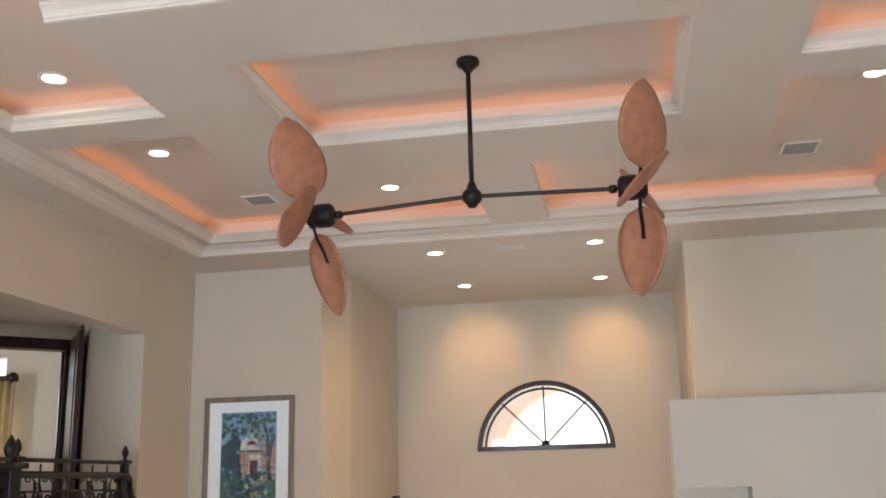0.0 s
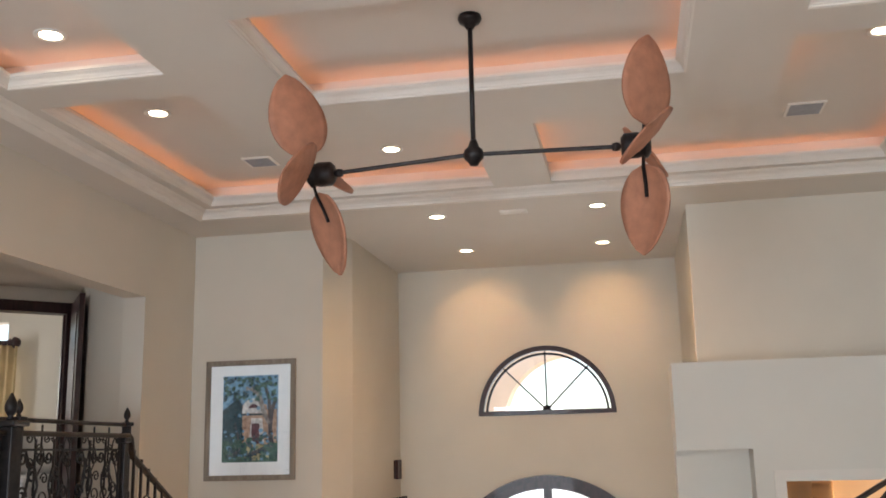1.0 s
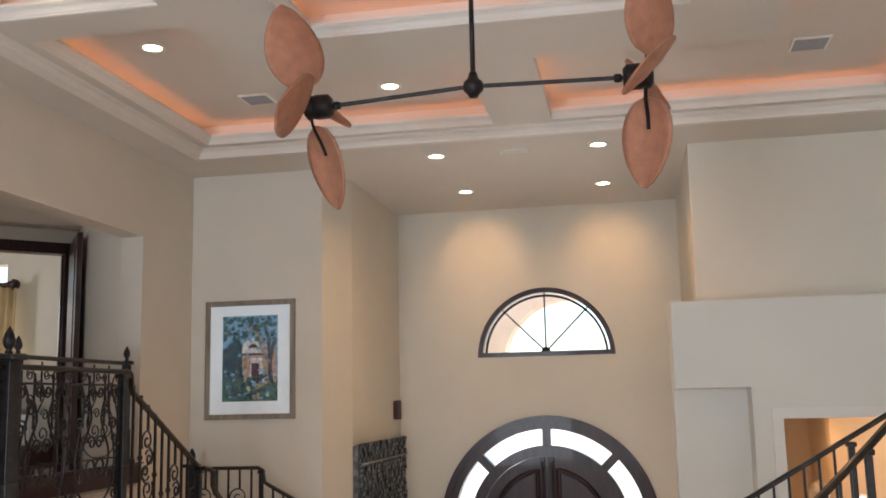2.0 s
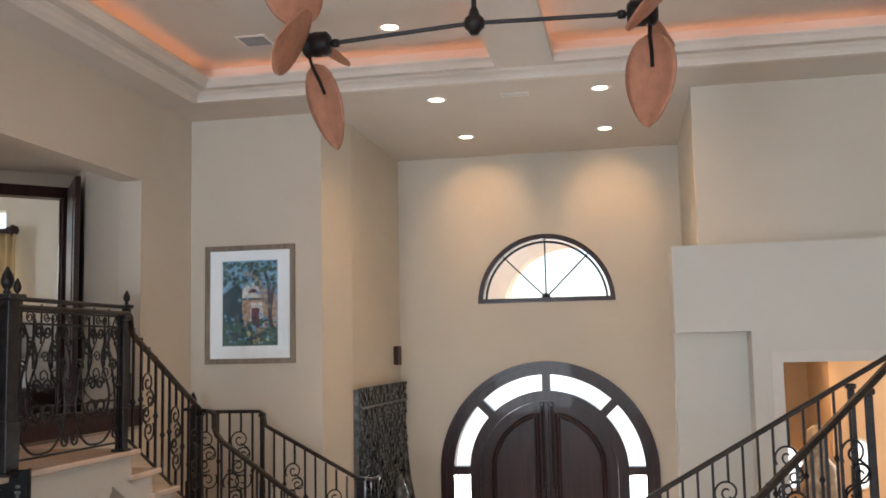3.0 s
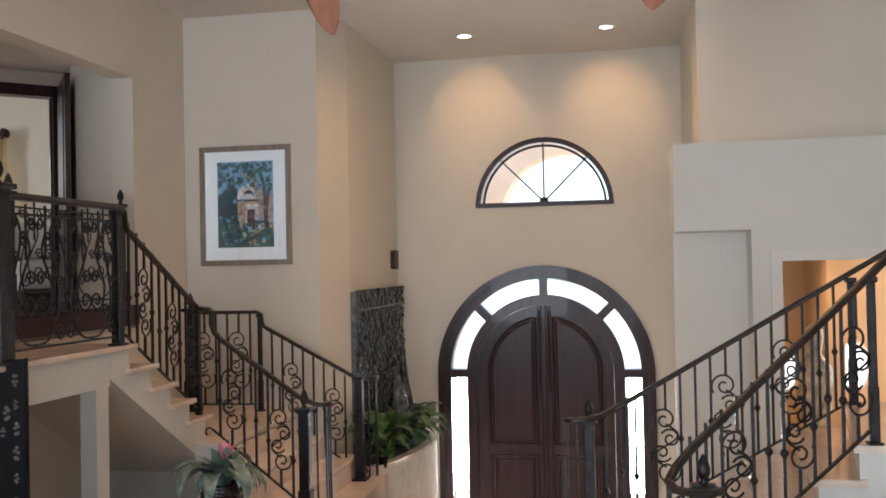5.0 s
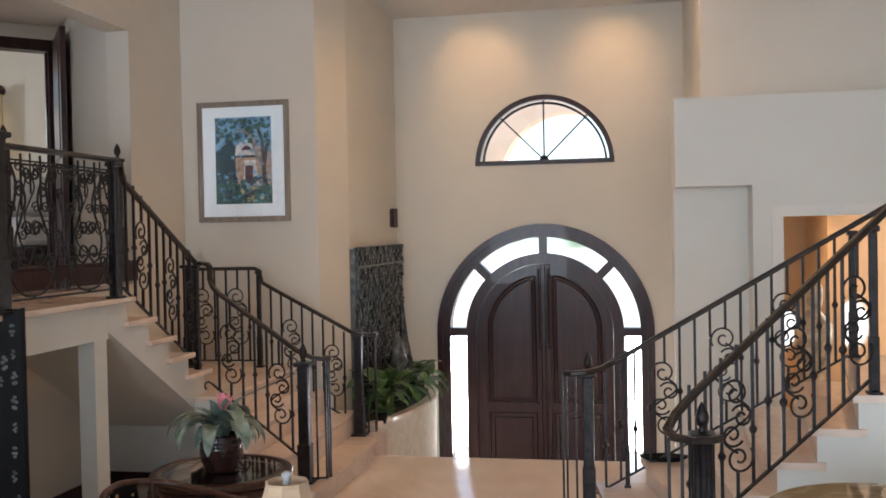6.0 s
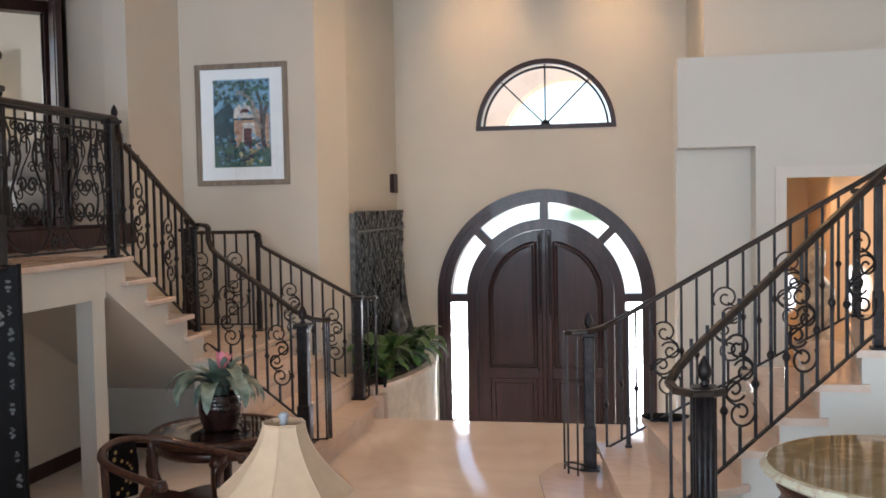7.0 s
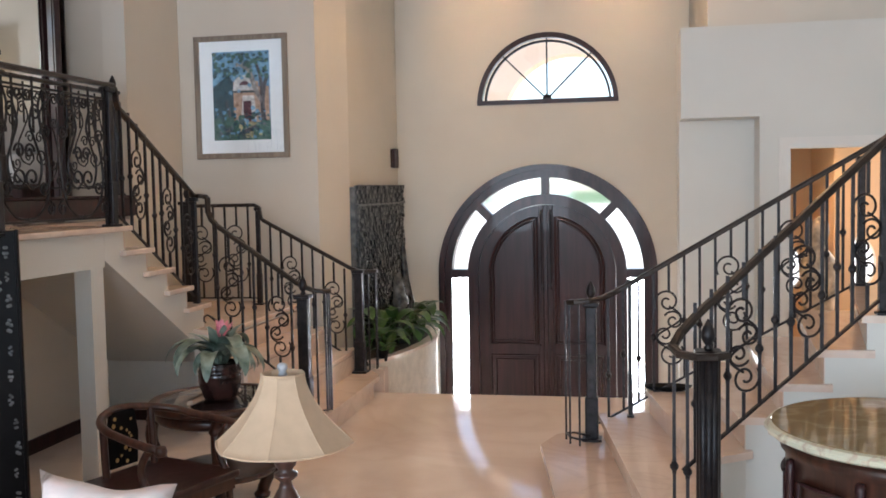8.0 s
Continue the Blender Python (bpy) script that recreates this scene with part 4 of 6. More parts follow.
swept_end = swept(bmesh.new(), [(-1.40, 6.92, 0.85), (-1.43, 6.92, 0.865), (-1.455, 6.92, 0.85), (-1.455, 6.92, 0.82), (-1.44, 6.92, 0.81)], disc_section(0.007, 6), up=(0, 1, 0))
part("curl", swept_end, IRON, owner)
newel(owner, -0.69, 6.86, 0.18, 1.02, 0.045)
for k, (x, y) in enumerate(((-0.60, 6.86), (-0.545, 6.89), (-0.53, 6.945), (-0.56, 6.99))):
    part("baluster", boxed(x - 0.006, x + 0.006, y - 0.006, y + 0.006, 0.20, 1.03), IRON, owner)
part("ring", swept(bmesh.new(), [(-0.69, 6.86, 0.21), (-0.60, 6.86, 0.21), (-0.545, 6.89, 0.21), (-0.53, 6.945, 0.21), (-0.56, 6.99, 0.21)], disc_section(0.007, 6)), IRON, owner)
# back side: level part, then down to the fountain
owner = thing("stair_railing", "black wrought iron railing along the picture wall side", "railing", group="wrought iron railings")
newel(owner, -2.27, 8.40, MID, 1.66, 0.05)
rail(owner, [(-2.22, 8.40, 1.62), (-1.66, 8.42, 1.62), (-1.62, 8.42, 1.60), (-1.60, 8.42, 1.50), (-1.56, 8.42, 1.475), (-0.80, 8.40, 1.07), (-0.74, 8.40, 1.05)])
run(owner, (-2.20, 8.40, MID + 0.06), (-1.66, 8.42, MID + 0.06), 0.82, gap=0.105, pattern="sbb")
newel(owner, -1.63, 8.42, MID, 1.60, 0.022, finial=False)
run(owner, (-1.58, 8.42, 0.75), (-0.80, 8.40, 0.30), 0.735, gap=0.095, pattern="bbsbbbs")
newel(owner, -0.735, 8.40, 0.18, 1.06, 0.042, finial=False)
for x, y in ((-0.66, 8.42), (-0.61, 8.47), (-0.62, 8.54)):
    part("baluster", boxed(x - 0.006, x + 0.006, y - 0.006, y + 0.006, 0.20, 1.03), IRON, owner)
rail(owner, [(-0.74, 8.40, 1.045), (-0.66, 8.42, 1.04), (-0.61, 8.47, 1.04), (-0.62, 8.54, 1.04)], "volute")
# right flight, far side
owner = thing("stair_railing", "black wrought iron railing rising beside the wall of the fanned stairs", "railing", group="wrought iron railings")
newel(owner, 1.285, 6.50, 0.16, 1.02, 0.040)
rail(owner, [(1.16, 6.36, 1.035), (1.20, 6.31, 1.04), (1.28, 6.32, 1.045), (1.36, 6.36, 1.06), (1.46, 6.40, 1.105), (2.80, 6.50, 1.875), (3.4, 6.55, 2.22)])
for x, y in ((1.13, 6.46), (1.16, 6.36), (1.22, 6.31)):
    part("baluster", boxed(x - 0.006, x + 0.006, y - 0.006, y + 0.006, 0.17, 1.03), IRON, owner)
part("ring", swept(bmesh.new(), [(1.28, 6.40, 0.21), (1.18, 6.47, 0.21), (1.13, 6.46, 0.21), (1.16, 6.36, 0.21), (1.22, 6.31, 0.21), (1.28, 6.32, 0.21)], disc_section(0.007, 6)), IRON, owner)
run(owner, (1.33, 6.44, 0.28), (2.80, 6.50, 1.125), 0.74, gap=0.088, pattern="bbbbsbbbsbbbsbbbsbbb")
newel(owner, 1.52, 6.45, 0.32, 1.16, 0.014, finial=False)
newel(owner, 2.84, 6.50, 1.12, 1.87, 0.024, finial=False)
# right flight, near side
owner = thing("stair_railing", "black wrought iron railing with a volute at the fluted newel", "railing", group="wrought iron railings")
newel(owner, 1.84, 4.66, 0.16, 1.04, 0.044, fluted=True)
rail(owner, [(1.91, 4.60, 1.03), (1.86, 4.555, 1.03), (1.79, 4.54, 1.03), (1.72, 4.58, 1.035), (1.695, 4.65, 1.055), (1.73, 4.72, 1.10), (1.79, 4.77, 1.16), (1.84, 4.80, 1.205), (2.64, 5.17, 1.905), (2.80, 5.245, 2.05)])
for x, y in ((1.70, 4.64), (1.75, 4.565)):
    bm = boxed(x - 0.007, x + 0.007, y - 0.007, y + 0.007, 0.17, 1.02)
    knuckle(bm, (x, y, 0.55))
    part("baluster", bm, IRON, owner)
run(owner, (1.74, 4.75, 0.50), (2.62, 5.16, 1.19), 0.68, gap=0.078, pattern="bbbs")
newel(owner, 2.65, 5.20, 1.12, 1.90, 0.022, finial=False)

# ---- ceiling things ----
fan = thing("ceiling_fan", "twin-motor black ceiling fan with woven palm leaf blades", "ceiling fan", at=(0, 0, 0))
FX, FY, FZ = 0.846, 5.10, 3.786
part("canopy", turned(bmesh.new(), [(0.0, 0.0), (0.062, 0.0), (0.066, -0.02), (0.056, -0.04), (0.034, -0.05), (0.022, -0.075), (0.0, -0.075)][::-1], 24, (FX, FY, Z_TRAY)), IRON, fan, smooth=True)
part("downrod", turned(bmesh.new(), [(0.0135, FZ + 0.03), (0.0135, Z_TRAY - 0.07)], 14, (FX, FY, 0)), IRON, fan, smooth=True)
part("hub", turned(bmesh.new(), [(0.0, -0.062), (0.022, -0.06), (0.030, -0.045), (0.052, -0.022), (0.056, 0.0), (0.050, 0.024), (0.030, 0.042), (0.022, 0.07), (0.014, 0.085)], 20, (FX, FY, FZ)), IRON, fan, "ball shaped black hub", smooth=True)


def palm_blade(length, width):
    """An egg-shaped leaf blade along +z, slightly cupped, with a raised rim and ribs."""
    bm = bmesh.new()
    nu, nv = 16, 10
    grids = []
    for side in (1, -1):
        g = []
        for i in range(nu + 1):
            f = i / nu
            w = width / 2 * (math.sin(math.pi * f ** 0.78) ** 0.62 if 0 < f < 1 else 0.02)
            row = []
            for j in range(nv + 1):
                v = -1 + 2 * j / nv
                cup = -0.030 * (1 - v * v) * math.sin(math.pi * f) + 0.0016 * math.cos(v * 22)
                row.append(bm.verts.new((w * v, cup + side * (0.0035 + 0.003 * (abs(v) > 0.9)), f * length)))
            g.append(row)
        grids.append(g)
        for i in range(nu):
            for j in range(nv):
                q = (g[i][j], g[i][j + 1], g[i + 1][j + 1], g[i + 1][j])
                bm.faces.new(q if side < 0 else q[::-1])
    a, b = grids
    for i in range(nu):
        bm.faces.new((a[i][0], b[i][0], b[i + 1][0], a[i + 1][0]))
        bm.faces.new((a[i][nv], a[i + 1][nv], b[i + 1][nv], b[i][nv]))
    bmesh.ops.recalc_face_normals(bm, faces=bm.faces)
    return bm


for s, tilt in ((-1, 3.0), (1, 2.0)):
    end = FX + s * 0.845
    zz = FZ - (0.043 if s < 0 else 0.019)
    swing = [(FX + s * 0.045, FY, FZ), (end - s * 0.075, FY, zz)]
    part("arm", swept(bmesh.new(), swing, disc_section(0.0115, 12)), IRON, fan)
    part("knuckle", turned(bmesh.new(), [(0.0, -0.02), (0.02, -0.02), (0.024, 0.0), (0.02, 0.02), (0.0, 0.02)], 14, m=Matrix.Translation((end - s * 0.10, FY, zz)) @ Matrix.Rotation(radians(90), 4, "Y")), IRON, fan, smooth=True)
    prof = [(0.0, -0.075), (0.045, -0.075), (0.066, -0.055), (0.068, 0.01), (0.060, 0.035), (0.070, 0.042), (0.070, 0.058), (0.045, 0.078), (0.0, 0.08)]
    mm = Matrix.Translation((end, FY, zz)) @ Matrix.Rotation(radians(90 * s), 4, "Y")
    motor = part("motor", turned(bmesh.new(), prof, 22, m=mm), IRON, fan, "black motor housing", smooth=True)
    for k in range(4):
        spin = Matrix.Rotation(radians(90 * k + (15 if s < 0 else 9)), 4, "X")
        m = Matrix.Translation((end + s * 0.05, FY, zz)) @ Matrix.Rotation(radians(-12.0 if s < 0 else 4.5), 4, "Y") @ spin @ Matrix.Translation((0, 0, 0.10)) @ Matrix.Rotation(radians(48 if s < 0 else 48), 4, "Z")
        bl = part("blade", palm_blade(0.47, 0.36), CANE, fan, "brown woven palm leaf blade", smooth=True)
        bl.matrix_local = m
        bm = bmesh.new()
        swept(bm, [(0, 0.004, -0.09), (0, 0.012, -0.04), (0, 0.012, 0.02), (0, -0.006, 0.10), (0, -0.014, 0.17)], [(-0.010, -0.004), (0.010, -0.004), (0.010, 0.004), (-0.010, 0.004)], up=(0, 1, 0))
        part("bracket", bm, IRON, bl, "black blade bracket")


def downlight(x, y, z, watt, group, spread=78, aim=(0.001, 0.0)):
    d = thing("downlight", "round recessed ceiling downlight, switched on", "downlight", group=group, at=(x, y, z))
    prof = [(0.062, 0.004), (0.090, 0.0), (0.092, -0.006), (0.086, -0.009), (0.066, -0.007), (0.060, 0.0), (0.062, 0.004)]
    bm = bmesh.new()
    seg = 28
    rings = [[bm.verts.new((r * math.cos(2 * math.pi * i / seg), r * math.sin(2 * math.pi * i / seg), h)) for i in range(seg)] for r, h in prof]
    for a, b in zip(rings, rings[1:]):
        for i in range(seg):
            bm.faces.new((a[i], a[(i + 1) % seg], b[(i + 1) % seg], b[i]))
    part("trim_ring", bm, WHITE_PLASTIC, d, smooth=True)
    part("lens", turned(bmesh.new(), [(0.0, -0.004), (0.063, -0.004), (0.063, -0.002), (0.0, -0.002)], 24), BULB, d, "glowing warm lens")
    if watt:
        lamp("downlight_beam", "SPOT", look((x, y, z - 0.03), (x + aim[0], y + aim[1], z - 1.03)), watt, (1.0, 0.57, 0.25), spot=(radians(spread), 0.9), radius=0.04)


for x, y in ((-0.034, 10.05), (1.387, 10.05), (-0.036, 8.51), (1.394, 8.49)):
    if y > 10:                            # these two are turned towards the wall
        downlight(x, y, Z_SOF, 13, "entrance downlights", 70, (0.001, 1.55))
    else:
        downlight(x, y, Z_SOF, 18, "entrance downlights", 150)
for x, y in ((-1.481, 4.771), (-1.503, 6.074), (-0.144, 7.277), (3.149, 5.841)):
    downlight(x, y, Z_TRAY, 14, "coffer downlights", 100)


def vent(x, y, z, w, d, dark):
    v = thing("ceiling_vent", "pale grey louvred air vent in the ceiling" if dark else "white louvred air vent in the ceiling", "air vent", group="ceiling vents", at=(x, y, z))
    mat = WHITE_PLASTIC
    for xa, xb, ya, yb in ((-w / 2, w / 2, -d / 2, -d / 2 + 0.018), (-w / 2, w / 2, d / 2 - 0.018, d / 2), (-w / 2, -w / 2 + 0.018, -d / 2 + 0.018, d / 2 - 0.018), (w / 2 - 0.018, w / 2, -d / 2 + 0.018, d / 2 - 0.018)):
        part("frame", boxed(xa, xb, ya, yb, -0.012, 0.0), mat if not dark else WHITE_PLASTIC, v)
    # dark sheet for the shade between the slats; the ceiling is uncut
    part("backing", boxed(-w / 2 + 0.016, w / 2 - 0.016, -d / 2 + 0.016, d / 2 - 0.016, -0.003, -0.001), VENT_SHADE, v)
    n = 7
    for k in range(n):
        yy = -d / 2 + 0.03 + (d - 0.06) * k / (n - 1)
        part("slat", boxed(-w / 2 + 0.018, w / 2 - 0.018, -0.009, 0.009, -0.0015, 0.0015, Matrix.Translation((0, yy, -0.009)) @ Matrix.Rotation(radians(-40 if dark else 35), 4, "X")), VENT_SLAT if dark else mat, v)


vent(-1.242, 7.31, Z_TRAY, 0.24, 0.24, True)
vent(2.92, 7.121, Z_TRAY, 0.26, 0.26, True)
vent(0.659, 8.50, Z_SOF, 0.24, 0.12, False)

# ---- picture ----
pic = thing("framed_picture", "framed colour print of a stucco house under trees, white mat", "picture", at=(-1.849, Y_P, 2.575))
W, H = 0.872, 1.085
for xa, xb, za, zb in ((-W / 2, W / 2, H / 2 - 0.048, H / 2), (-W / 2, W / 2, -H / 2, -H / 2 + 0.048), (-W / 2, -W / 2 + 0.048, -H / 2 + 0.048, H / 2 - 0.048), (W / 2 - 0.048, W / 2, -H / 2 + 0.048, H / 2 - 0.048)):
    part("frame", boxed(xa, xb, -0.034, -0.001, za, zb, bevel=0.005), FRAMEWOOD, pic, "grey brown wooden frame")
part("mat_board", boxed(-W / 2 + 0.04, W / 2 - 0.04, -0.014, -0.002, -H / 2 + 0.04, H / 2 - 0.04), MAT_BOARD, pic, "white mat")
INK = [material("print " + n, c, 0.7, var=0.25, scale=30, tint=t) for n, c, t in (
    ("sky", (0.10, 0.22, 0.36), (0.20, 0.36, 0.48)), ("shadow", (0.02, 0.04, 0.05), (0.04, 0.09, 0.11)), ("leaf", (0.035, 0.085, 0.06), (0.085, 0.16, 0.13)),
    ("plaster", (0.34, 0.20, 0.13), (0.47, 0.31, 0.22)), ("trim", (0.45, 0.42, 0.40), (0.62, 0.58, 0.54)), ("door", (0.06, 0.02, 0.03), (0.14, 0.05, 0.06)), ("bark", (0.05, 0.045, 0.05), (0.11, 0.10, 0.11)), ("earth", (0.30, 0.24, 0.12), (0.42, 0.36, 0.2)))]
SKY, SHADOW, GREEN, PLASTER, STONEINK, DOORINK, BARK, EARTH = INK
PW, PH = 0.535, 0.78


def ink(name, poly, mat, lift):
    """A flat colour field of the print, in fractions of its width and height."""
    part(name, upright(bmesh.new(), [((x - 0.5) * PW - 0.0, (z - 0.5) * PH + 0.01) for x, z in poly], -0.0145 - lift, -0.0142), mat, pic)


ink("print_sky", [(0, 0), (1, 0), (1, 1), (0, 1)], SKY, 0.0002)
ink("print_hill", [(0, 0.22), (0.42, 0.22), (0.40, 0.60), (0.28, 0.74), (0.12, 0.66), (0, 0.60)], SHADOW, 0.0005)
ink("print_garden", [(0, 0), (1, 0), (1, 0.24), (0.6, 0.20), (0.3, 0.26), (0, 0.24)], GREEN, 0.0007)
ink("print_house", [(0.36, 0.20), (0.98, 0.20), (0.98, 0.60), (0.80, 0.60), (0.80, 0.66), (0.36, 0.66)], PLASTER, 0.0009)
ink("print_gable", [(0.35, 0.56)] + [(0.56 + 0.19 * math.cos(radians(a)), 0.64 + 0.09 * math.sin(radians(a))) for a in range(180, -1, -20)] + [(0.80, 0.56)], STONEINK, 0.0011)
ink("print_lunette", [(0.56 + 0.09 * math.cos(radians(a)), 0.62 + 0.045 * math.sin(radians(a))) for a in range(180, -1, -20)], DOORINK, 0.0013)
ink("print_cornice", [(0.34, 0.535), (0.80, 0.535), (0.80, 0.555), (0.34, 0.555)], SHADOW, 0.0013)
ink("print_surround", [(0.48, 0.21), (0.76, 0.21), (0.72, 0.50), (0.52, 0.50)], STONEINK, 0.0013)
ink("print_door", [(0.53, 0.21), (0.67, 0.21), (0.67, 0.44), (0.53, 0.44)], DOORINK, 0.0015)
ink("print_path", [(0.40, 0.06), (0.86, 0.04), (0.74, 0.20), (0.46, 0.20)], EARTH, 0.0013)
ink("print_trunk", [(0.84, 0.16), (0.94, 0.16), (0.90, 0.40), (0.93, 0.60), (0.99, 0.72), (0.95, 0.74), (0.88, 0.64), (0.84, 0.78), (0.78, 0.88), (0.74, 0.87), (0.80, 0.74), (0.83, 0.56), (0.83, 0.36)], BARK, 0.0017)
LIMB = material("print limb", (0.20, 0.17, 0.15), 0.7, var=0.3, scale=30, tint=(0.33, 0.29, 0.26))
ink("print_branch", [(0.36, 0.82), (0.48, 0.83), (0.60, 0.78), (0.66, 0.66), (0.72, 0.54), (0.82, 0.42), (0.88, 0.44), (0.78, 0.58), (0.73, 0.70), (0.66, 0.84), (0.54, 0.88), (0.42, 0.87)], LIMB, 0.0017)
ink("print_branch", [(0.28, 0.05), (0.34, 0.05), (0.30, 0.30), (0.24, 0.46), (0.21, 0.45), (0.27, 0.28)], BARK, 0.0018)
ink("print_root", [(0.10, 0.10), (0.30, 0.14), (0.55, 0.12), (0.84, 0.20), (0.82, 0.14), (0.55, 0.07), (0.30, 0.09), (0.10, 0.05)], BARK, 0.0017)
rnd = random.Random(5)
for name, mat, count, area in (("print_leaves", SHADOW, 60, (0.0, 1.0, 0.72, 1.0)), ("print_leaves", GREEN, 60, (0.0, 1.0, 0.70, 1.0)), ("print_shrubs", SHADOW, 70, (0.0, 1.0, 0.0, 0.30)), ("print_shrubs", GREEN, 60, (0.0, 1.0, 0.0, 0.28)), ("print_highlights", SKY, 12, (0.0, 0.9, 0.0, 0.9)), ("print_highlights", EARTH, 8, (0.4, 0.8, 0.0, 0.12)), ("print_highlights", SKY, 34, (0.05, 0.95, 0.03, 0.36)), ("print_leaves", SKY, 26, (0.02, 0.6, 0.70, 1.0))):
    bm = bmesh.new()
    for k in range(count):
        u, v = rnd.uniform(area[0], area[1]), rnd.uniform(area[2], area[3])
        r = rnd.uniform(0.012, 0.032)
        n = 7
        u, v = min(max(u, 0.04), 0.96), min(max(v, 0.03), 0.97)
        vs = [bm.verts.new(((u - 0.5) * PW + r * rnd.uniform(0.5, 1) * math.cos(2 * math.pi * i / n), -0.0165 - 0.00002 * k - (0.001 if mat == GREEN else 0.0), (v - 0.5) * PH + 0.01 + r * rnd.uniform(0.4, 0.9) * math.sin(2 * math.pi * i / n))) for i in range(n)]
        bm.faces.new(vs)
    ob = part(name, bm, mat, pic)
    tagged(ob, kind="stuff")
glazing = part("glass", boxed(-W / 2 + 0.045, W / 2 - 0.045, -0.026, -0.023, -H / 2 + 0.045, H / 2 - 0.045), GLASS, pic, "clear picture glass")
glazing.visible_shadow = False

# ---- fountain corner ----
fountain = thing("water_wall", "tall dark split slate water wall in the corner", "fountain")
part("backing", boxed(AX0, AX0 + 0.05, 9.19, 11.09, Z_ENTRY, 1.76), STONE, fountain)
rnd = random.Random(9)
bm = bmesh.new()
rows = 44
for r in range(rows):
    z0 = -0.2 + 1.98 * r / rows
    y = 9.19
    while y < 11.08:
        w = rnd.uniform(0.018, 0.06)
        y2 = min(11.09, y + w)
        o = rnd.uniform(0.003, 0.024)
        h = 1.98 / rows
        m = Matrix.Rotation(rnd.uniform(-0.06, 0.06), 4, "X")
        box(bm, AX0 + 0.045, AX0 + 0.055 + o, y + 0.002, y2, z0 + 0.002, z0 + h - rnd.uniform(0.001, 0.008))
        y = y2
tagged(part("slate_chips", bm, SLATE, fountain, "wet dark split slate"), kind="stuff")
part("weir", boxed(AX0 + 0.04, AX0 + 0.095, 9.22, 11.05, 1.575, 1.60, bevel=0.008), STONE, fountain)
for k, (y, z, r, hh) in enumerate(((10.35, 0.23, 0.055, 1.0), (10.1, 0.23, 0.11, 0.62), (9.7, 0.23, 0.085, 0.72))):
    bm = turned(bmesh.new(), [(r, 0), (r * 1.15, 0.1), (r * 0.8, hh * 0.4), (r * 0.9, hh * 0.55), (r * 0.45, hh * 0.9), (0.0, hh)], 10, (AX0 + 0.22 + 0.06 * k, y, z))
    for v in bm.verts:
        v.co += Vector((noise.noise(v.co * 9), noise.noise(v.co * 9 + Vector((7, 0, 0))), 0)) * 0.05
    stump = part("driftwood_stump", bm, STONE, None, smooth=True)
    tagged(stump, "weathered grey driftwood stump in the planter", "driftwood", "planter stumps")
PL = [(AX0 + 0.002, 8.72), (-0.66, 8.58), (-0.56, 8.85), (-0.47, 9.2), (-0.42, 9.6), (-0.41, 10.0), (-0.47, 10.4), (-0.62, 10.7), (AX0 + 0.002, 10.85)]
planter = thing("planter", "curved rough stucco planter at the entrance steps", "planter")
part("body", slab(bmesh.new(), PL, Z_ENTRY, 0.22), STUCCO, planter, "rough cream stucco wall")
inner = [(max(x - 0.07, AX0 + 0.003) if 0 < i < len(PL) - 1 else x, y) for i, (x, y) in enumerate(PL)]
part("soil", slab(bmesh.new(), inner, 0.20, 0.235), SOIL, planter)
part("coping", swept(bmesh.new(), [(x - 0.03, y, 0.235) for x, y in PL[1:-1]], [(-0.045, -0.014), (0.045, -0.014), (0.045, 0.016), (-0.045, 0.016)]), MARBLE_STEP, planter, "thin marble coping")


def leaf_mesh(length, width, droop, fold=0.25):
    """A lance-shaped leaf that rises and droops, along +x."""
    bm = bmesh.new()
    n = 9
    rows = []
    for i in range(n + 1):
        f = i / n
        w = width * math.sin(math.pi * min(1, 0.08 + 0.92 * f) ** 0.8) * 0.5
        x = length * f * (1 - 0.12 * droop * f)
        z = length * (0.45 * f - droop * f * f)
        rows.append([bm.verts.new((x, -w, z - fold * 0.0)), bm.verts.new((x, 0, z - fold * w)), bm.verts.new((x, w, z))])
    for a, b in zip(rows, rows[1:]):
        for j in (0, 1):
            bm.faces.new((a[j], a[j + 1], b[j + 1], b[j]))
    return bm


def arching_leaf(length, width, rise, fall, stalk=0.0):
    """A broad leaf along +x that leaves its base at rise degrees and ends at fall degrees, with a bare stalk."""
    bm = bmesh.new()
    n = 14
    rows = []
    x = z = 0.0
    for i in range(n + 1):
        f = i / n
        a = radians(rise + (fall - rise) * f ** 1.3)
        g = max(0.0, (f - stalk) / (1 - stalk))
        w = 0.5 * width * (0.10 + 0.90 * math.sin(math.pi * min(1.0, 0.12 + 0.88 * g)) ** 0.75) if g > 0 else 0.006
        if i == n:
            w = 0.003
        lift = 0.28 * w
        nx, nz = -math.sin(a), math.cos(a)
        rows.append([bm.verts.new((x + nx * lift, -w, z + nz * lift)), bm.verts.new((x, 0, z)), bm.verts.new((x + nx * lift, w, z + nz * lift))])
        x += length / n * math.cos(a)
        z += length / n * math.sin(a)
    for a, b in zip(rows, rows[1:]):
        for j in (0, 1):
            bm.faces.new((a[j], a[j + 1], b[j + 1], b[j]))
    return bm


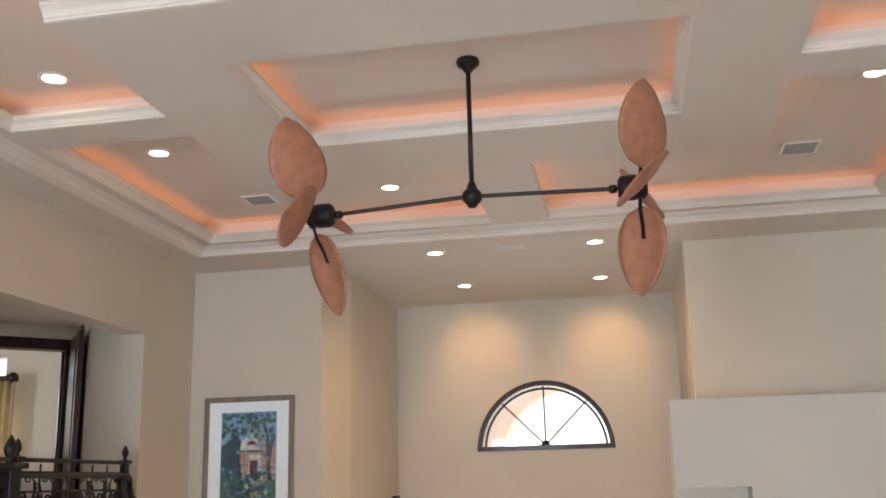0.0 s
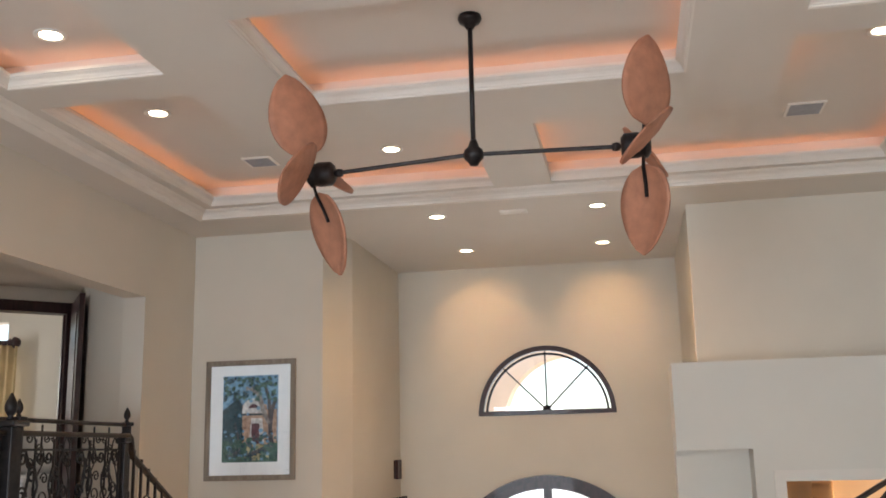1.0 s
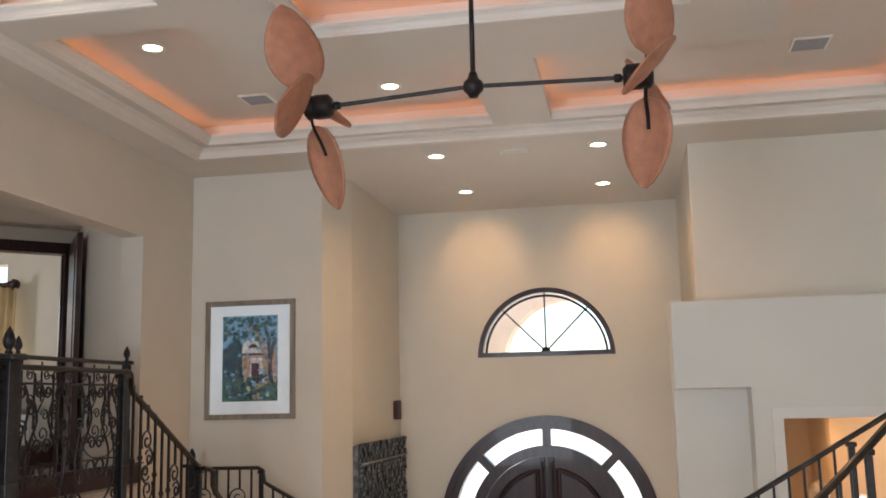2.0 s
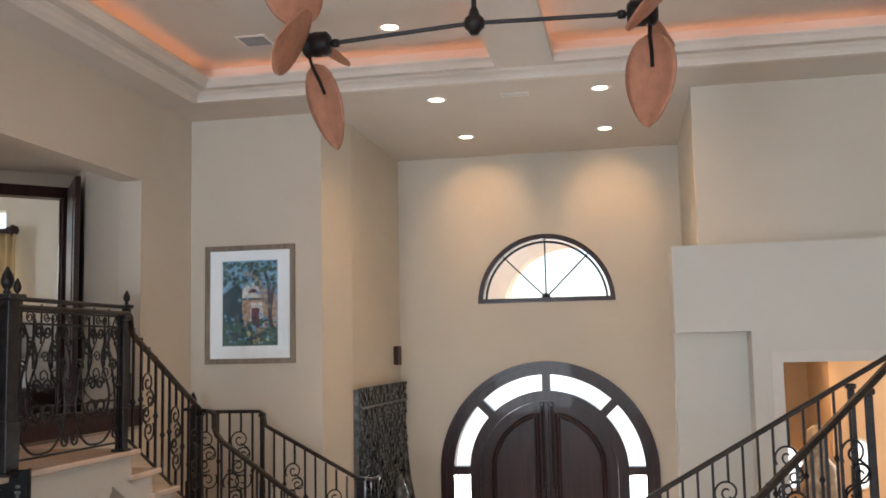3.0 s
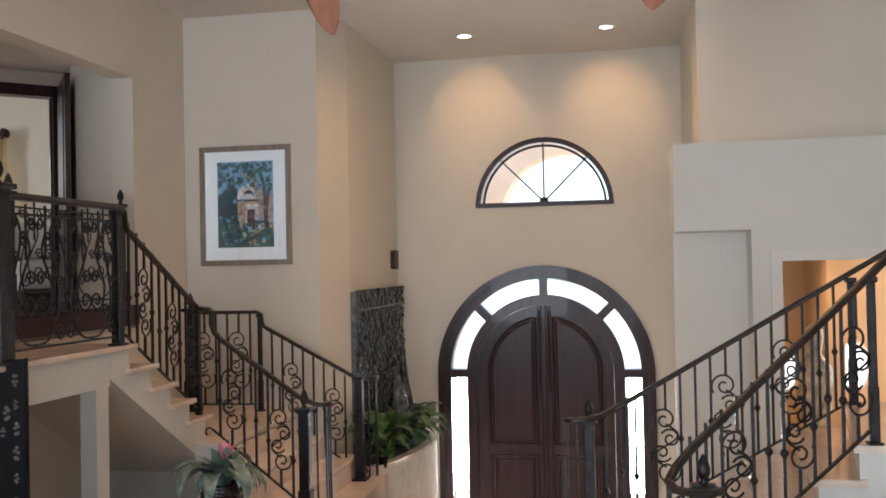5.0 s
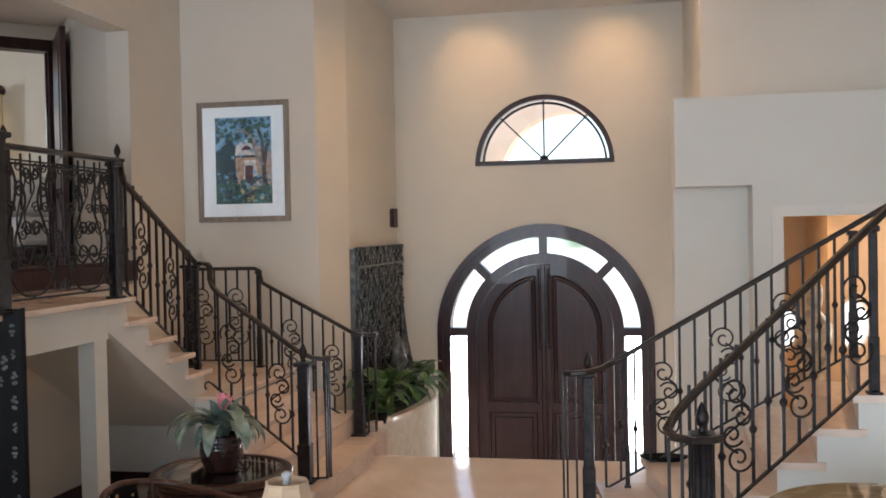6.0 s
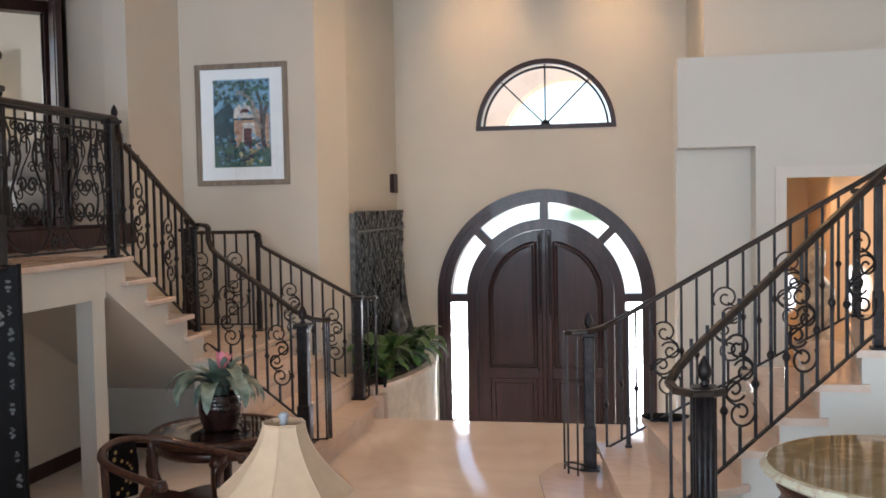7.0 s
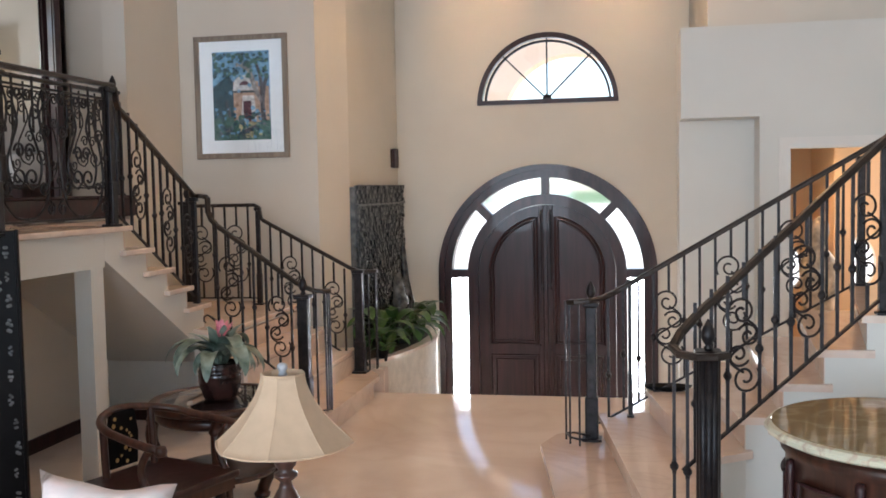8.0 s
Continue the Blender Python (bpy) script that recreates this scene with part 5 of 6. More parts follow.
def leafy_plant(name, label, category, group, at, mat, shapes, count, spread, seed, tilt=(0, 60), build=leaf_mesh):
    owner = thing(name, label, category, group=group, at=at)
    rn = random.Random(seed)
    meshes = []
    for shape in shapes:
        bm = build(*shape)
        me = bpy.data.meshes.new("leaf")
        bm.to_mesh(me)
        bm.free()
        me.materials.append(mat)
        for p in me.polygons:
            p.use_smooth = True
        meshes.append(me)
    for k in range(count):
        ob = new("leaf", rn.choice(meshes))
        ob.parent = owner
        a = 360 * k * 0.382 + rn.uniform(-15, 15)
        s = rn.uniform(0.7, 1.15)
        ob.matrix_local = Matrix.Translation((rn.uniform(-spread, spread), rn.uniform(-spread, spread), rn.uniform(0, spread * 0.6))) @ pose(0, 0, 0, 0, -rn.uniform(*tilt), a) @ Matrix.Scale(s, 4)
    return owner


for k, (x, y, z, c) in enumerate(((-0.70, 9.5, 0.24, 30), (-0.70, 9.9, 0.24, 30), (-0.74, 9.1, 0.24, 22), (-0.72, 10.3, 0.24, 24))):
    leafy_plant("peace_lily", "leafy green peace lily spilling over the planter", "plant", "planter plants", (x, y, z), LEAF, ((0.56, 0.13, 78, -70, 0.42), (0.50, 0.12, 70, -80, 0.4), (0.46, 0.11, 84, -30, 0.45), (0.38, 0.12, 60, -85, 0.3)), c - 4, 0.13, 20 + k, (-12, 12), arching_leaf)
pot = thing("flower_pot", "small dark pot at the planter's end", "pot", at=(-0.62, 8.72, 0.222))
part("body", turned(bmesh.new(), [(0.035, 0), (0.05, 0.09), (0.055, 0.10), (0.045, 0.10), (0.0, 0.085)], 14), LACQUER, pot, smooth=True)
leafy_plant("potted_fern", "small green seedling in the dark pot", "plant", "", (-0.62, 8.72, 0.31), LEAF, ((0.16, 0.05, 0.6),), 9, 0.02, 31, (10, 60))

sconce = thing("wall_chime", "dark wooden wall chime with upright slats", "chime", at=(AX0, 10.87, 2.07))
part("back", boxed(0, 0.02, -0.09, 0.09, -0.10, 0.10, bevel=0.004), WALNUT, sconce)
for k in range(3):
    part("slat", boxed(0.02, 0.05, -0.085 + 0.065 * k, -0.045 + 0.065 * k, -0.105, 0.105, bevel=0.004), MAHOGANY, sconce)

# ---- landing and bedroom ----
bd = thing("bedroom_doorway", "dark wooden doorway frame with hinges, door open", "doorway", kind="structure")
part("jamb", diagonal(bmesh.new(), 0.0, 0.11, -0.015, 0.135, 1.52, 3.66), MAHOGANY, bd)
part("jamb", diagonal(bmesh.new(), 1.64, 1.75, -0.015, 0.135, 1.52, 3.66), MAHOGANY, bd)
part("head", diagonal(bmesh.new(), 0.11, 1.64, -0.015, 0.135, 3.56, 3.66), MAHOGANY, bd)
part("stop", diagonal(bmesh.new(), 0.11, 0.125, 0.05, 0.085, 1.52, 3.56), MAHOGANY, bd)
# the leaf stands open into the recess
hinge = DR - DN * 0.016 + DU * 0.03
swing = Vector((0.60, -0.80))
side = Vector((-0.80, -0.60))
leaf_at = lambda a, b: (hinge.x + swing.x * a + side.x * b, hinge.y + swing.y * a + side.y * b)
leaf_ob = part("leaf", slab(bmesh.new(), [leaf_at(0.0, 0.0), leaf_at(0.76, 0.0), leaf_at(0.76, 0.045), leaf_at(0.0, 0.045)], 1.54, 3.64), MAHOGANY, bd, "dark wooden door leaf standing open")
for z0, z1 in ((1.70, 2.45), (2.58, 3.50)):
    part("panel", slab(bmesh.new(), [leaf_at(0.12, 0.044), leaf_at(0.64, 0.044), leaf_at(0.64, 0.054), leaf_at(0.12, 0.054)], z0, z1), MAHOGANY, leaf_ob)
for z in (1.85, 2.62, 3.36):
    part("hinge", diagonal(bmesh.new(), 0.050, 0.075, -0.021, -0.015, z - 0.05, z + 0.05), CHROME, bd, "small dull metal hinge")
bed = thing("bed", "bed with white linen and a dark wooden frame", "bed", at=(-4.75, 9.3, 1.52))
part("frame", boxed(-1.0, 0.95, -1.0, 1.0, 0.10, 0.32, bevel=0.02), MAHOGANY, bed)
for x in (-0.92, 0.87):
    for y in (-0.92, 0.92):
        part("leg", boxed(x - 0.05, x + 0.05, y - 0.05, y + 0.05, 0, 0.10), MAHOGANY, bed)
part("mattress", boxed(-0.97, 0.92, -0.97, 0.97, 0.32, 0.60, bevel=0.06), LINEN, bed, "white bedding")
part("headboard", boxed(-1.06, -1.0, -1.0, 1.0, 0.0, 1.2, bevel=0.02), MAHOGANY, bed)


def pillow_mesh(w, h, d, seed=0):
    bm = bmesh.new()
    n = 12
    off = Vector((seed * 3.1, 0, 0))
    for side in (1, -1):
        g = []
        for i in range(n + 1):
            row = []
            for j in range(n + 1):
                u, v = -1 + 2 * i / n, -1 + 2 * j / n
                e = max(0.0, (1 - u ** 4) * (1 - v ** 4)) ** 0.45
                pinch = 1 - 0.17 * ((1 - u * u) * abs(v) ** 3 + (1 - v * v) * abs(u) ** 3)
                p = Vector((u * w / 2 * pinch, side * d / 2 * e, v * h / 2 * pinch))
                p.y += 0.012 * noise.noise(p * 9 + off) * e
                p.z += 0.016 * noise.noise(p * 7 + off) * abs(v)
                row.append(bm.verts.new(p))
            g.append(row)
        for i in range(n):
            for j in range(n):
                q = (g[i][j], g[i + 1][j], g[i + 1][j + 1], g[i][j + 1])
                bm.faces.new(q if side < 0 else q[::-1])
    bmesh.ops.remove_doubles(bm, verts=bm.verts, dist=1e-4)
    return bm


for x, y in ((-4.02, 8.62), (-4.22, 9.32), (-4.45, 8.75)):
    pl = part("pillow", pillow_mesh(0.62, 0.42, 0.2), LINEN, None, smooth=True)
    tagged(pl, "plump white bed pillow propped upright on the bed", "pillow", "bed pillows")
    pl.matrix_world = pose(x, y, 2.315, -14, 0, 78)
rod = thing("curtain_rod", "dark wooden curtain rod with a carved finial", "curtain rod", at=(-6.3, 10.38, 3.62))
part("pole", swept(bmesh.new(), [(-0.85, 0, 0), (0.72, 0, 0)], disc_section(0.03, 12)), MAHOGANY, rod)
part("finial", turned(bmesh.new(), [(0.03, 0), (0.05, 0.02), (0.03, 0.04), (0.07, 0.08), (0.05, 0.13), (0.0, 0.16)], 14, m=Matrix.Translation((0.72, 0, 0)) @ Matrix.Rotation(radians(90), 4, "Y")), MAHOGANY, rod, smooth=True)
bm = bmesh.new()
pts = [(-6.75 + 0.02 * i, 10.38 + 0.035 * math.sin(i * 1.25)) for i in range(66)]
for a, b in zip(pts, pts[1:]):
    q = [bm.verts.new((*a, 1.55)), bm.verts.new((*b, 1.55)), bm.verts.new((*b, 3.60)), bm.verts.new((*a, 3.60))]
    bm.faces.new(q)
bmesh.ops.remove_doubles(bm, verts=bm.verts, dist=1e-5)
cur = part("curtain", bm, CURTAIN, None, smooth=True)
tagged(cur, "gold pleated curtain hanging from the rod", "curtain")
sol = cur.modifiers.new("thickness", "SOLIDIFY")
sol.thickness = 0.006

# ---- living room ----
screen = thing("lacquer_screen", "black lacquer folding screen with pearl flower inlay", "screen", at=(-1.42, 4.80, 0))
rnd = random.Random(3)
# only the first panel's edge is in view; the rest shades under the landing
for (xa, ya), turn in (((0.0, 0.0), 202), ((-0.47, -0.19), 158)):
    m = Matrix.Translation((xa, ya, 0)) @ Matrix.Rotation(radians(turn), 4, "Z")
    panel = part("panel", boxed(0.004, 0.50, -0.016, 0.016, 0, 1.565, m, bevel=0.006), LACQUER, screen)
    for x0, x1 in ((0.004, 0.020), (0.484, 0.50)):
        part("border", boxed(x0, x1, -0.021, 0.021, 0, 1.57, m, bevel=0.005), LACQUER, panel)
    for i in range(34):
        # upright sprays of pale petals near the edges, looser ones between
        x = 0.055 if i < 12 else rnd.uniform(0.09, 0.45)
        z = 0.12 + 0.122 * i if i < 12 else rnd.uniform(0.1, 1.48)
        x += rnd.uniform(-0.012, 0.012)
        r = rnd.uniform(0.015, 0.024)
        for face in (-1, 1):
            bm = bmesh.new()
            for p in range(5):
                a = p * 2 * math.pi / 5 + i
                turned(bm, [(r * 0.45, 0), (0.0, 0.003)], 7, m=m @ Matrix.Translation((x + r * 0.35 * math.cos(a), face * 0.0165, z + r * 1.25 * math.sin(a))) @ Matrix.Rotation(radians(-90 * face), 4, "X"))
            part("flower_inlay", bm, PEARL, panel)

table = thing("round_table", "round dark wood table with a glass top and carved legs", "table", at=(-0.74, 5.58, 0))
R = 0.40
bm = bmesh.new()
prof = [(R - 0.065, 0.548), (R - 0.02, 0.540), (R, 0.553), (R, 0.573), (R - 0.012, 0.584), (R - 0.065, 0.584), (R - 0.065, 0.548)]
seg = 48
rings = [[bm.verts.new((r * math.cos(2 * math.pi * i / seg), r * math.sin(2 * math.pi * i / seg), h)) for i in range(seg)] for r, h in prof]
for a, b in zip(rings, rings[1:]):
    for i in range(seg):
        bm.faces.new((a[i], a[(i + 1) % seg], b[(i + 1) % seg], b[i]))
part("rim", bm, WALNUT, table, "dark red wood rim", smooth=True)
part("glass_top", turned(bmesh.new(), [(0.0, 0.568), (R - 0.067, 0.568), (R - 0.067, 0.582), (0.0, 0.582)], 48), GLASS, table, "clear glass table top")
part("apron", turned(bmesh.new(), [(R - 0.05, 0.475), (R - 0.03, 0.50), (R - 0.05, 0.54), (R - 0.075, 0.54), (R - 0.075, 0.475), (R - 0.05, 0.475)], 40), WALNUT, table, smooth=True)
for k in range(4):
    a = 0.35 + k * math.pi / 2
    pts = []
    for i in range(13):
        f = i / 12
        reach = R - 0.05 + 0.07 * math.sin(f * math.pi * 1.5) * (1 - 0.3 * f) - 0.09 * f
        pts.append((reach * math.cos(a), reach * math.sin(a), 0.52 - 0.505 * f))
    part("leg", swept(bmesh.new(), pts, disc_section(0.034, 8), up=(math.cos(a), math.sin(a), 0.2)), WALNUT, table, "bowed carved leg", smooth=True)
    part("foot", turned(bmesh.new(), [(0.0, 0.0), (0.042, 0.0), (0.048, 0.02), (0.03, 0.04), (0.0, 0.04)], 12, (pts[-1][0], pts[-1][1], 0)), WALNUT, table, smooth=True)
    part("corbel", turned(bmesh.new(), [(0.0, -0.03), (0.03, -0.03), (0.045, 0.0), (0.03, 0.035), (0.0, 0.035)], 12, (0.37 * math.cos(a), 0.37 * math.sin(a), 0.475)), WALNUT, table, smooth=True)
part("shelf", turned(bmesh.new(), [(0.0, 0.16), (0.29, 0.16), (0.30, 0.175), (0.29, 0.19), (0.0, 0.19)], 36), WALNUT, table)
cache = thing("plant_pot", "dark red ribbed pot standing on the round table", "pot", at=(-0.735, 5.56, 0.583))
prof = [(0.0, 0.0), (0.092, 0.0), (0.105, 0.012), (0.108, 0.03), (0.122, 0.06), (0.132, 0.10), (0.130, 0.125), (0.134, 0.132), (0.128, 0.140), (0.130, 0.150), (0.134, 0.158), (0.124, 0.168), (0.118, 0.19), (0.122, 0.20), (0.112, 0.207), (0.104, 0.19), (0.0, 0.185)]
part("body", turned(bmesh.new(), [(r * 0.9, h) for r, h in prof], 30), MAROON, cache, smooth=True)
part("soil", turned(bmesh.new(), [(0.0, 0.18), (0.094, 0.18), (0.094, 0.188), (0.0, 0.192)], 20), SOIL, cache)
brom = leafy_plant("bromeliad", "grey green bromeliad with a pink bloom", "plant", "", (-0.735, 5.56, 0.765), LEAF_PALE, ((0.36, 0.085, 74, -95), (0.34, 0.08, 62, -105), (0.24, 0.065, 84, 10), (0.40, 0.09, 58, -100), (0.22, 0.06, 88, 50), (0.36, 0.085, 48, -110)), 34, 0.035, 44, (-8, 10), arching_leaf)
for k in range(11):
    ob = part("bloom", leaf_mesh(0.12, 0.055, 0.25), PINK, brom, "pink flower bract", smooth=True)
    ob.matrix_local = Matrix.Translation((0.03, -0.02, 0.15)) @ pose(0, 0, 0, 0, -40 - 4 * k, 40 * k)

chair = thing("horseshoe_chair", "dark red wood horseshoe armchair with a lacquer back panel", "chair", at=(-0.68, 4.75, 0), rz=-19)
arm = []
for i in range(41):
    f = (i - 20) / 20
    a = math.pi + radians(128) * f
    x, y = -0.03 + 0.255 * math.cos(a), 0.245 * math.sin(a)
    g = max(0.0, abs(f) - 0.72) / 0.28
    x += 0.15 * g
    y += 0.07 * g * (1 if y > 0 else -1)
    arm.append((x, y, 0.685 - 0.085 * abs(f) ** 1.3))
part("arm_rail", swept(bmesh.new(), arm, [(0.021 * math.cos(math.tau * k / 10), 0.019 * math.sin(math.tau * k / 10)) for k in range(10)]), WALNUT, chair, "curved horseshoe arm rail", smooth=True)
for i in (0, 40):
    part("scroll_end", turned(bmesh.new(), [(0.0, -0.024), (0.022, -0.022), (0.029, 0.0), (0.022, 0.022), (0.0, 0.024)], 12, arm[i]), WALNUT, chair, smooth=True)
splat = part("back_splat", prism_x(bmesh.new(), [(-0.085, 0.40), (0.085, 0.40), (0.095, 0.55), (0.075, 0.675), (-0.075, 0.675), (-0.095, 0.55)], -0.272, -0.256), LACQUER, chair, "black lacquer back panel with gold sprays")
rnd = random.Random(12)
for i in range(14):
    part("gold_leaf", turned(bmesh.new(), [(rnd.uniform(0.008, 0.014), 0), (0.0, 0.002)], 6, m=Matrix.Translation((-0.2559, rnd.uniform(-0.06, 0.06), 0.42 + 0.017 * i)) @ Matrix.Rotation(radians(90), 4, "Y")), BRASS, splat, "gold painted leaf")
part("seat", boxed(-0.27, 0.26, -0.26, 0.26, 0.345, 0.385, bevel=0.012), MAHOGANY, chair)
part("apron", boxed(-0.25, 0.24, -0.24, 0.24, 0.29, 0.344), WALNUT, chair)
for x, y, top in ((-0.21, -0.15, 0.665), (-0.21, 0.15, 0.665), (0.20, -0.24, 0.60), (0.20, 0.24, 0.60)):
    back_leg = x < 0
    lift = [(x, y, 0), (x, y, 0.36)]
    for k in range(1, 9):
        f = k / 8
        lift.append((x + (-0.015 * f if back_leg else -0.07 * math.sin(math.pi * f)), y * (1 + (0.0 if back_leg else 0.05 * f)), 0.36 + (top - 0.36) * f))
    part("leg", swept(bmesh.new(), lift, disc_section(0.018, 8), up=(0, 1, 0)), WALNUT, chair, smooth=True)
for y in (-0.24, 0.24):
    part("stretcher", boxed(-0.22, 0.22, y - 0.012, y + 0.012, 0.10, 0.13), WALNUT, chair)
for x in (-0.22, 0.22):
    part("stretcher", boxed(x - 0.012, x + 0.012, -0.22, 0.22, 0.13, 0.16), WALNUT, chair)

side_table = thing("side_table", "small dark wood side table under the lamp", "table", at=(0.692, 2.767, 0))
part("top", turned(bmesh.new(), [(0.0, 0.66), (0.20, 0.66), (0.215, 0.67), (0.215, 0.685), (0.20, 0.695), (0.0, 0.695)], 30), WALNUT, side_table)
part("column", turned(bmesh.new(), [(0.03, 0.05), (0.05, 0.15), (0.028, 0.28), (0.045, 0.48), (0.03, 0.66)], 16), WALNUT, side_table, smooth=True)
part("foot", turned(bmesh.new(), [(0.0, 0.0), (0.16, 0.0), (0.15, 0.03), (0.04, 0.06), (0.0, 0.06)], 20), WALNUT, side_table, smooth=True)
# the shade: eight flat cloth gores that flare towards the hem
tl = thing("table_lamp", "table lamp with a flared cream fabric shade, unlit", "lamp", at=(0.692, 2.767, 0.695))
S_TOP, S_HEM = 0.592, 0.424
part("base", turned(bmesh.new(), [(0.0, 0), (0.075, 0), (0.08, 0.015), (0.05, 0.03), (0.022, 0.06), (0.035, 0.12), (0.05, 0.20), (0.04, 0.27), (0.018, 0.31), (0.014, 0.325), (0.029, 0.338), (0.029, 0.346), (0.016, 0.353), (0.026, 0.366), (0.030, 0.382), (0.025, 0.398), (0.012, 0.408), (0.024, 0.417), (0.009, 0.425), (0.008, 0.49), (0.0, 0.49)], 20), WALNUT, tl, "turned dark wood lamp base", smooth=True)
SHADE_TURN = 0.13
gore_r = lambda f: 0.053 + 0.108 * f ** 1.8 + 0.010 * f
lev, seg = 14, 4
for k in range(8):
    bm = bmesh.new()
    a0 = SHADE_TURN + k * math.pi / 4
    faces_of = []
    for th in (0.0, 0.003):
        grid = []
        for i in range(lev + 1):
            f = i / lev
            r = gore_r(f) - th
            p0 = Vector((r * math.cos(a0), r * math.sin(a0), 0))
            p1 = Vector((r * math.cos(a0 + math.pi / 4), r * math.sin(a0 + math.pi / 4), 0))
            row = []
            for j in range(seg + 1):
                v = j / seg
                p = p0.lerp(p1, v) * (1 + 0.022 * math.sin(math.pi * v))
                row.append(bm.verts.new((p.x, p.y, S_TOP - (S_TOP - S_HEM + 0.004 * math.sin(math.pi * v)) * f)))
            grid.append(row)
        for i in range(lev):
            for j in range(seg):
                q = (grid[i][j], grid[i + 1][j], grid[i + 1][j + 1], grid[i][j + 1])
                bm.faces.new(q if th == 0.0 else q[::-1])
        faces_of.append(grid)
    for i in (0, lev):
        for j in range(seg):
            bm.faces.new((faces_of[0][i][j], faces_of[0][i][j + 1], faces_of[1][i][j + 1], faces_of[1][i][j]))
    gore = part("shade_gore", bm, SHADE, tl, "cream fabric gore of the shade", smooth=True)
    part("seam", swept(bmesh.new(), [(gore_r(i / lev) * math.cos(a0), gore_r(i / lev) * math.sin(a0), S_TOP - (S_TOP - S_HEM) * i / lev) for i in range(lev + 1)], disc_section(0.0016, 5)), SHADE, gore)
for f in (0.0, 1.0):
    loop = []
    for k in range(32):
        v = (k % 4) / 4
        a0 = SHADE_TURN + (k // 4) * math.pi / 4
        p = Vector((math.cos(a0), math.sin(a0), 0)).lerp(Vector((math.cos(a0 + math.pi / 4), math.sin(a0 + math.pi / 4), 0)), v) * (1 + 0.022 * math.sin(math.pi * v)) * gore_r(f)
        loop.append((p.x, p.y, S_TOP if f == 0 else S_HEM - 0.004 * math.sin(math.pi * v)))
    part("piping", swept(bmesh.new(), loop, disc_section(0.0028, 6), closed=True), SHADE, tl)
part("finial", turned(bmesh.new(), [(0.005, 0.49), (0.005, 0.585), (0.012, 0.588), (0.008, 0.597), (0.012, 0.604), (0.014, 0.612), (0.007, 0.618), (0.0, 0.619)], 14), VENT_SLAT, tl, "small grey metal finial", smooth=True)

sofa = thing("sofa", "cream floral upholstered sofa with loose pillows", "sofa", at=(-0.48, 2.55, 0))
part("seat_base", boxed(-0.95, 0.85, -0.45, 0.42, 0.05, 0.42, bevel=0.04), FLORAL, sofa)
part("backrest", boxed(-0.95, 0.85, 0.24, 0.44, 0.30, 0.86, bevel=0.07), FLORAL, sofa)
part("cushion", boxed(-0.75, 0.65, -0.42, 0.22, 0.42, 0.54, bevel=0.05), FLORAL, sofa)
for x in (-0.85, 0.75):
    part("armrest", boxed(x - 0.09, x + 0.09, -0.45, 0.42, 0.30, 0.64, bevel=0.07), FLORAL, sofa)
for x in (-0.85, 0.77):
    for y in (-0.38, 0.36):
        part("foot", boxed(x - 0.03, x + 0.03, y - 0.03, y + 0.03, 0, 0.06), WALNUT, sofa)
for k, (x, y, z, tilt, lean, turn, mat, lab) in enumerate(((0.165, 2.79, 0.818, -12, 5, 4, PRINTED, "white pillow printed with pale flowers, propped on the sofa back"), (-0.26, 2.76, 0.765, -16, 10, 10, FLORAL, "cream floral pillow on the sofa back"))):
    pl = part("cushion_pillow", pillow_mesh(0.38, 0.36, 0.15, k), mat, None, smooth=True)
    tagged(pl, lab, "pillow", "sofa pillows")
    pl.matrix_world = pose(x, y, z, tilt, lean, turn)

cab = thing("onyx_cabinet", "round dark wood cabinet with a polished onyx top", "cabinet", at=(2.43, 3.98, 0))
part("body", turned(bmesh.new(), [(0.0, 0.0), (0.40, 0.0), (0.405, 0.06), (0.383, 0.08), (0.383, 0.80), (0.40, 0.82), (0.405, 0.845), (0.38, 0.865), (0.0, 0.865)], 40), WALNUT, cab, smooth=True)
bm = bmesh.new()
rnd = random.Random(2)
seg = 56
prof = [(0.0, 0.866), (0.432, 0.868), (0.448, 0.878), (0.450, 0.892), (0.443, 0.903), (0.427, 0.906), (0.0, 0.906)]
turned(bm, prof, seg)
for v in bm.verts:
    if v.co.z < 0.905 and v.co.xy.length > 0.3:
        v.co.xy *= 1 + 0.02 * noise.noise(v.co * 22)
top_slab = part("top", bm, ONYX_EDGE, cab, "onyx slab with a raw pale edge", smooth=False)
part("polished_face", turned(bmesh.new(), [(0.0, 0.907), (0.430, 0.907), (0.428, 0.9095), (0.0, 0.9095)], seg), ONYX, top_slab, "polished brown onyx face")
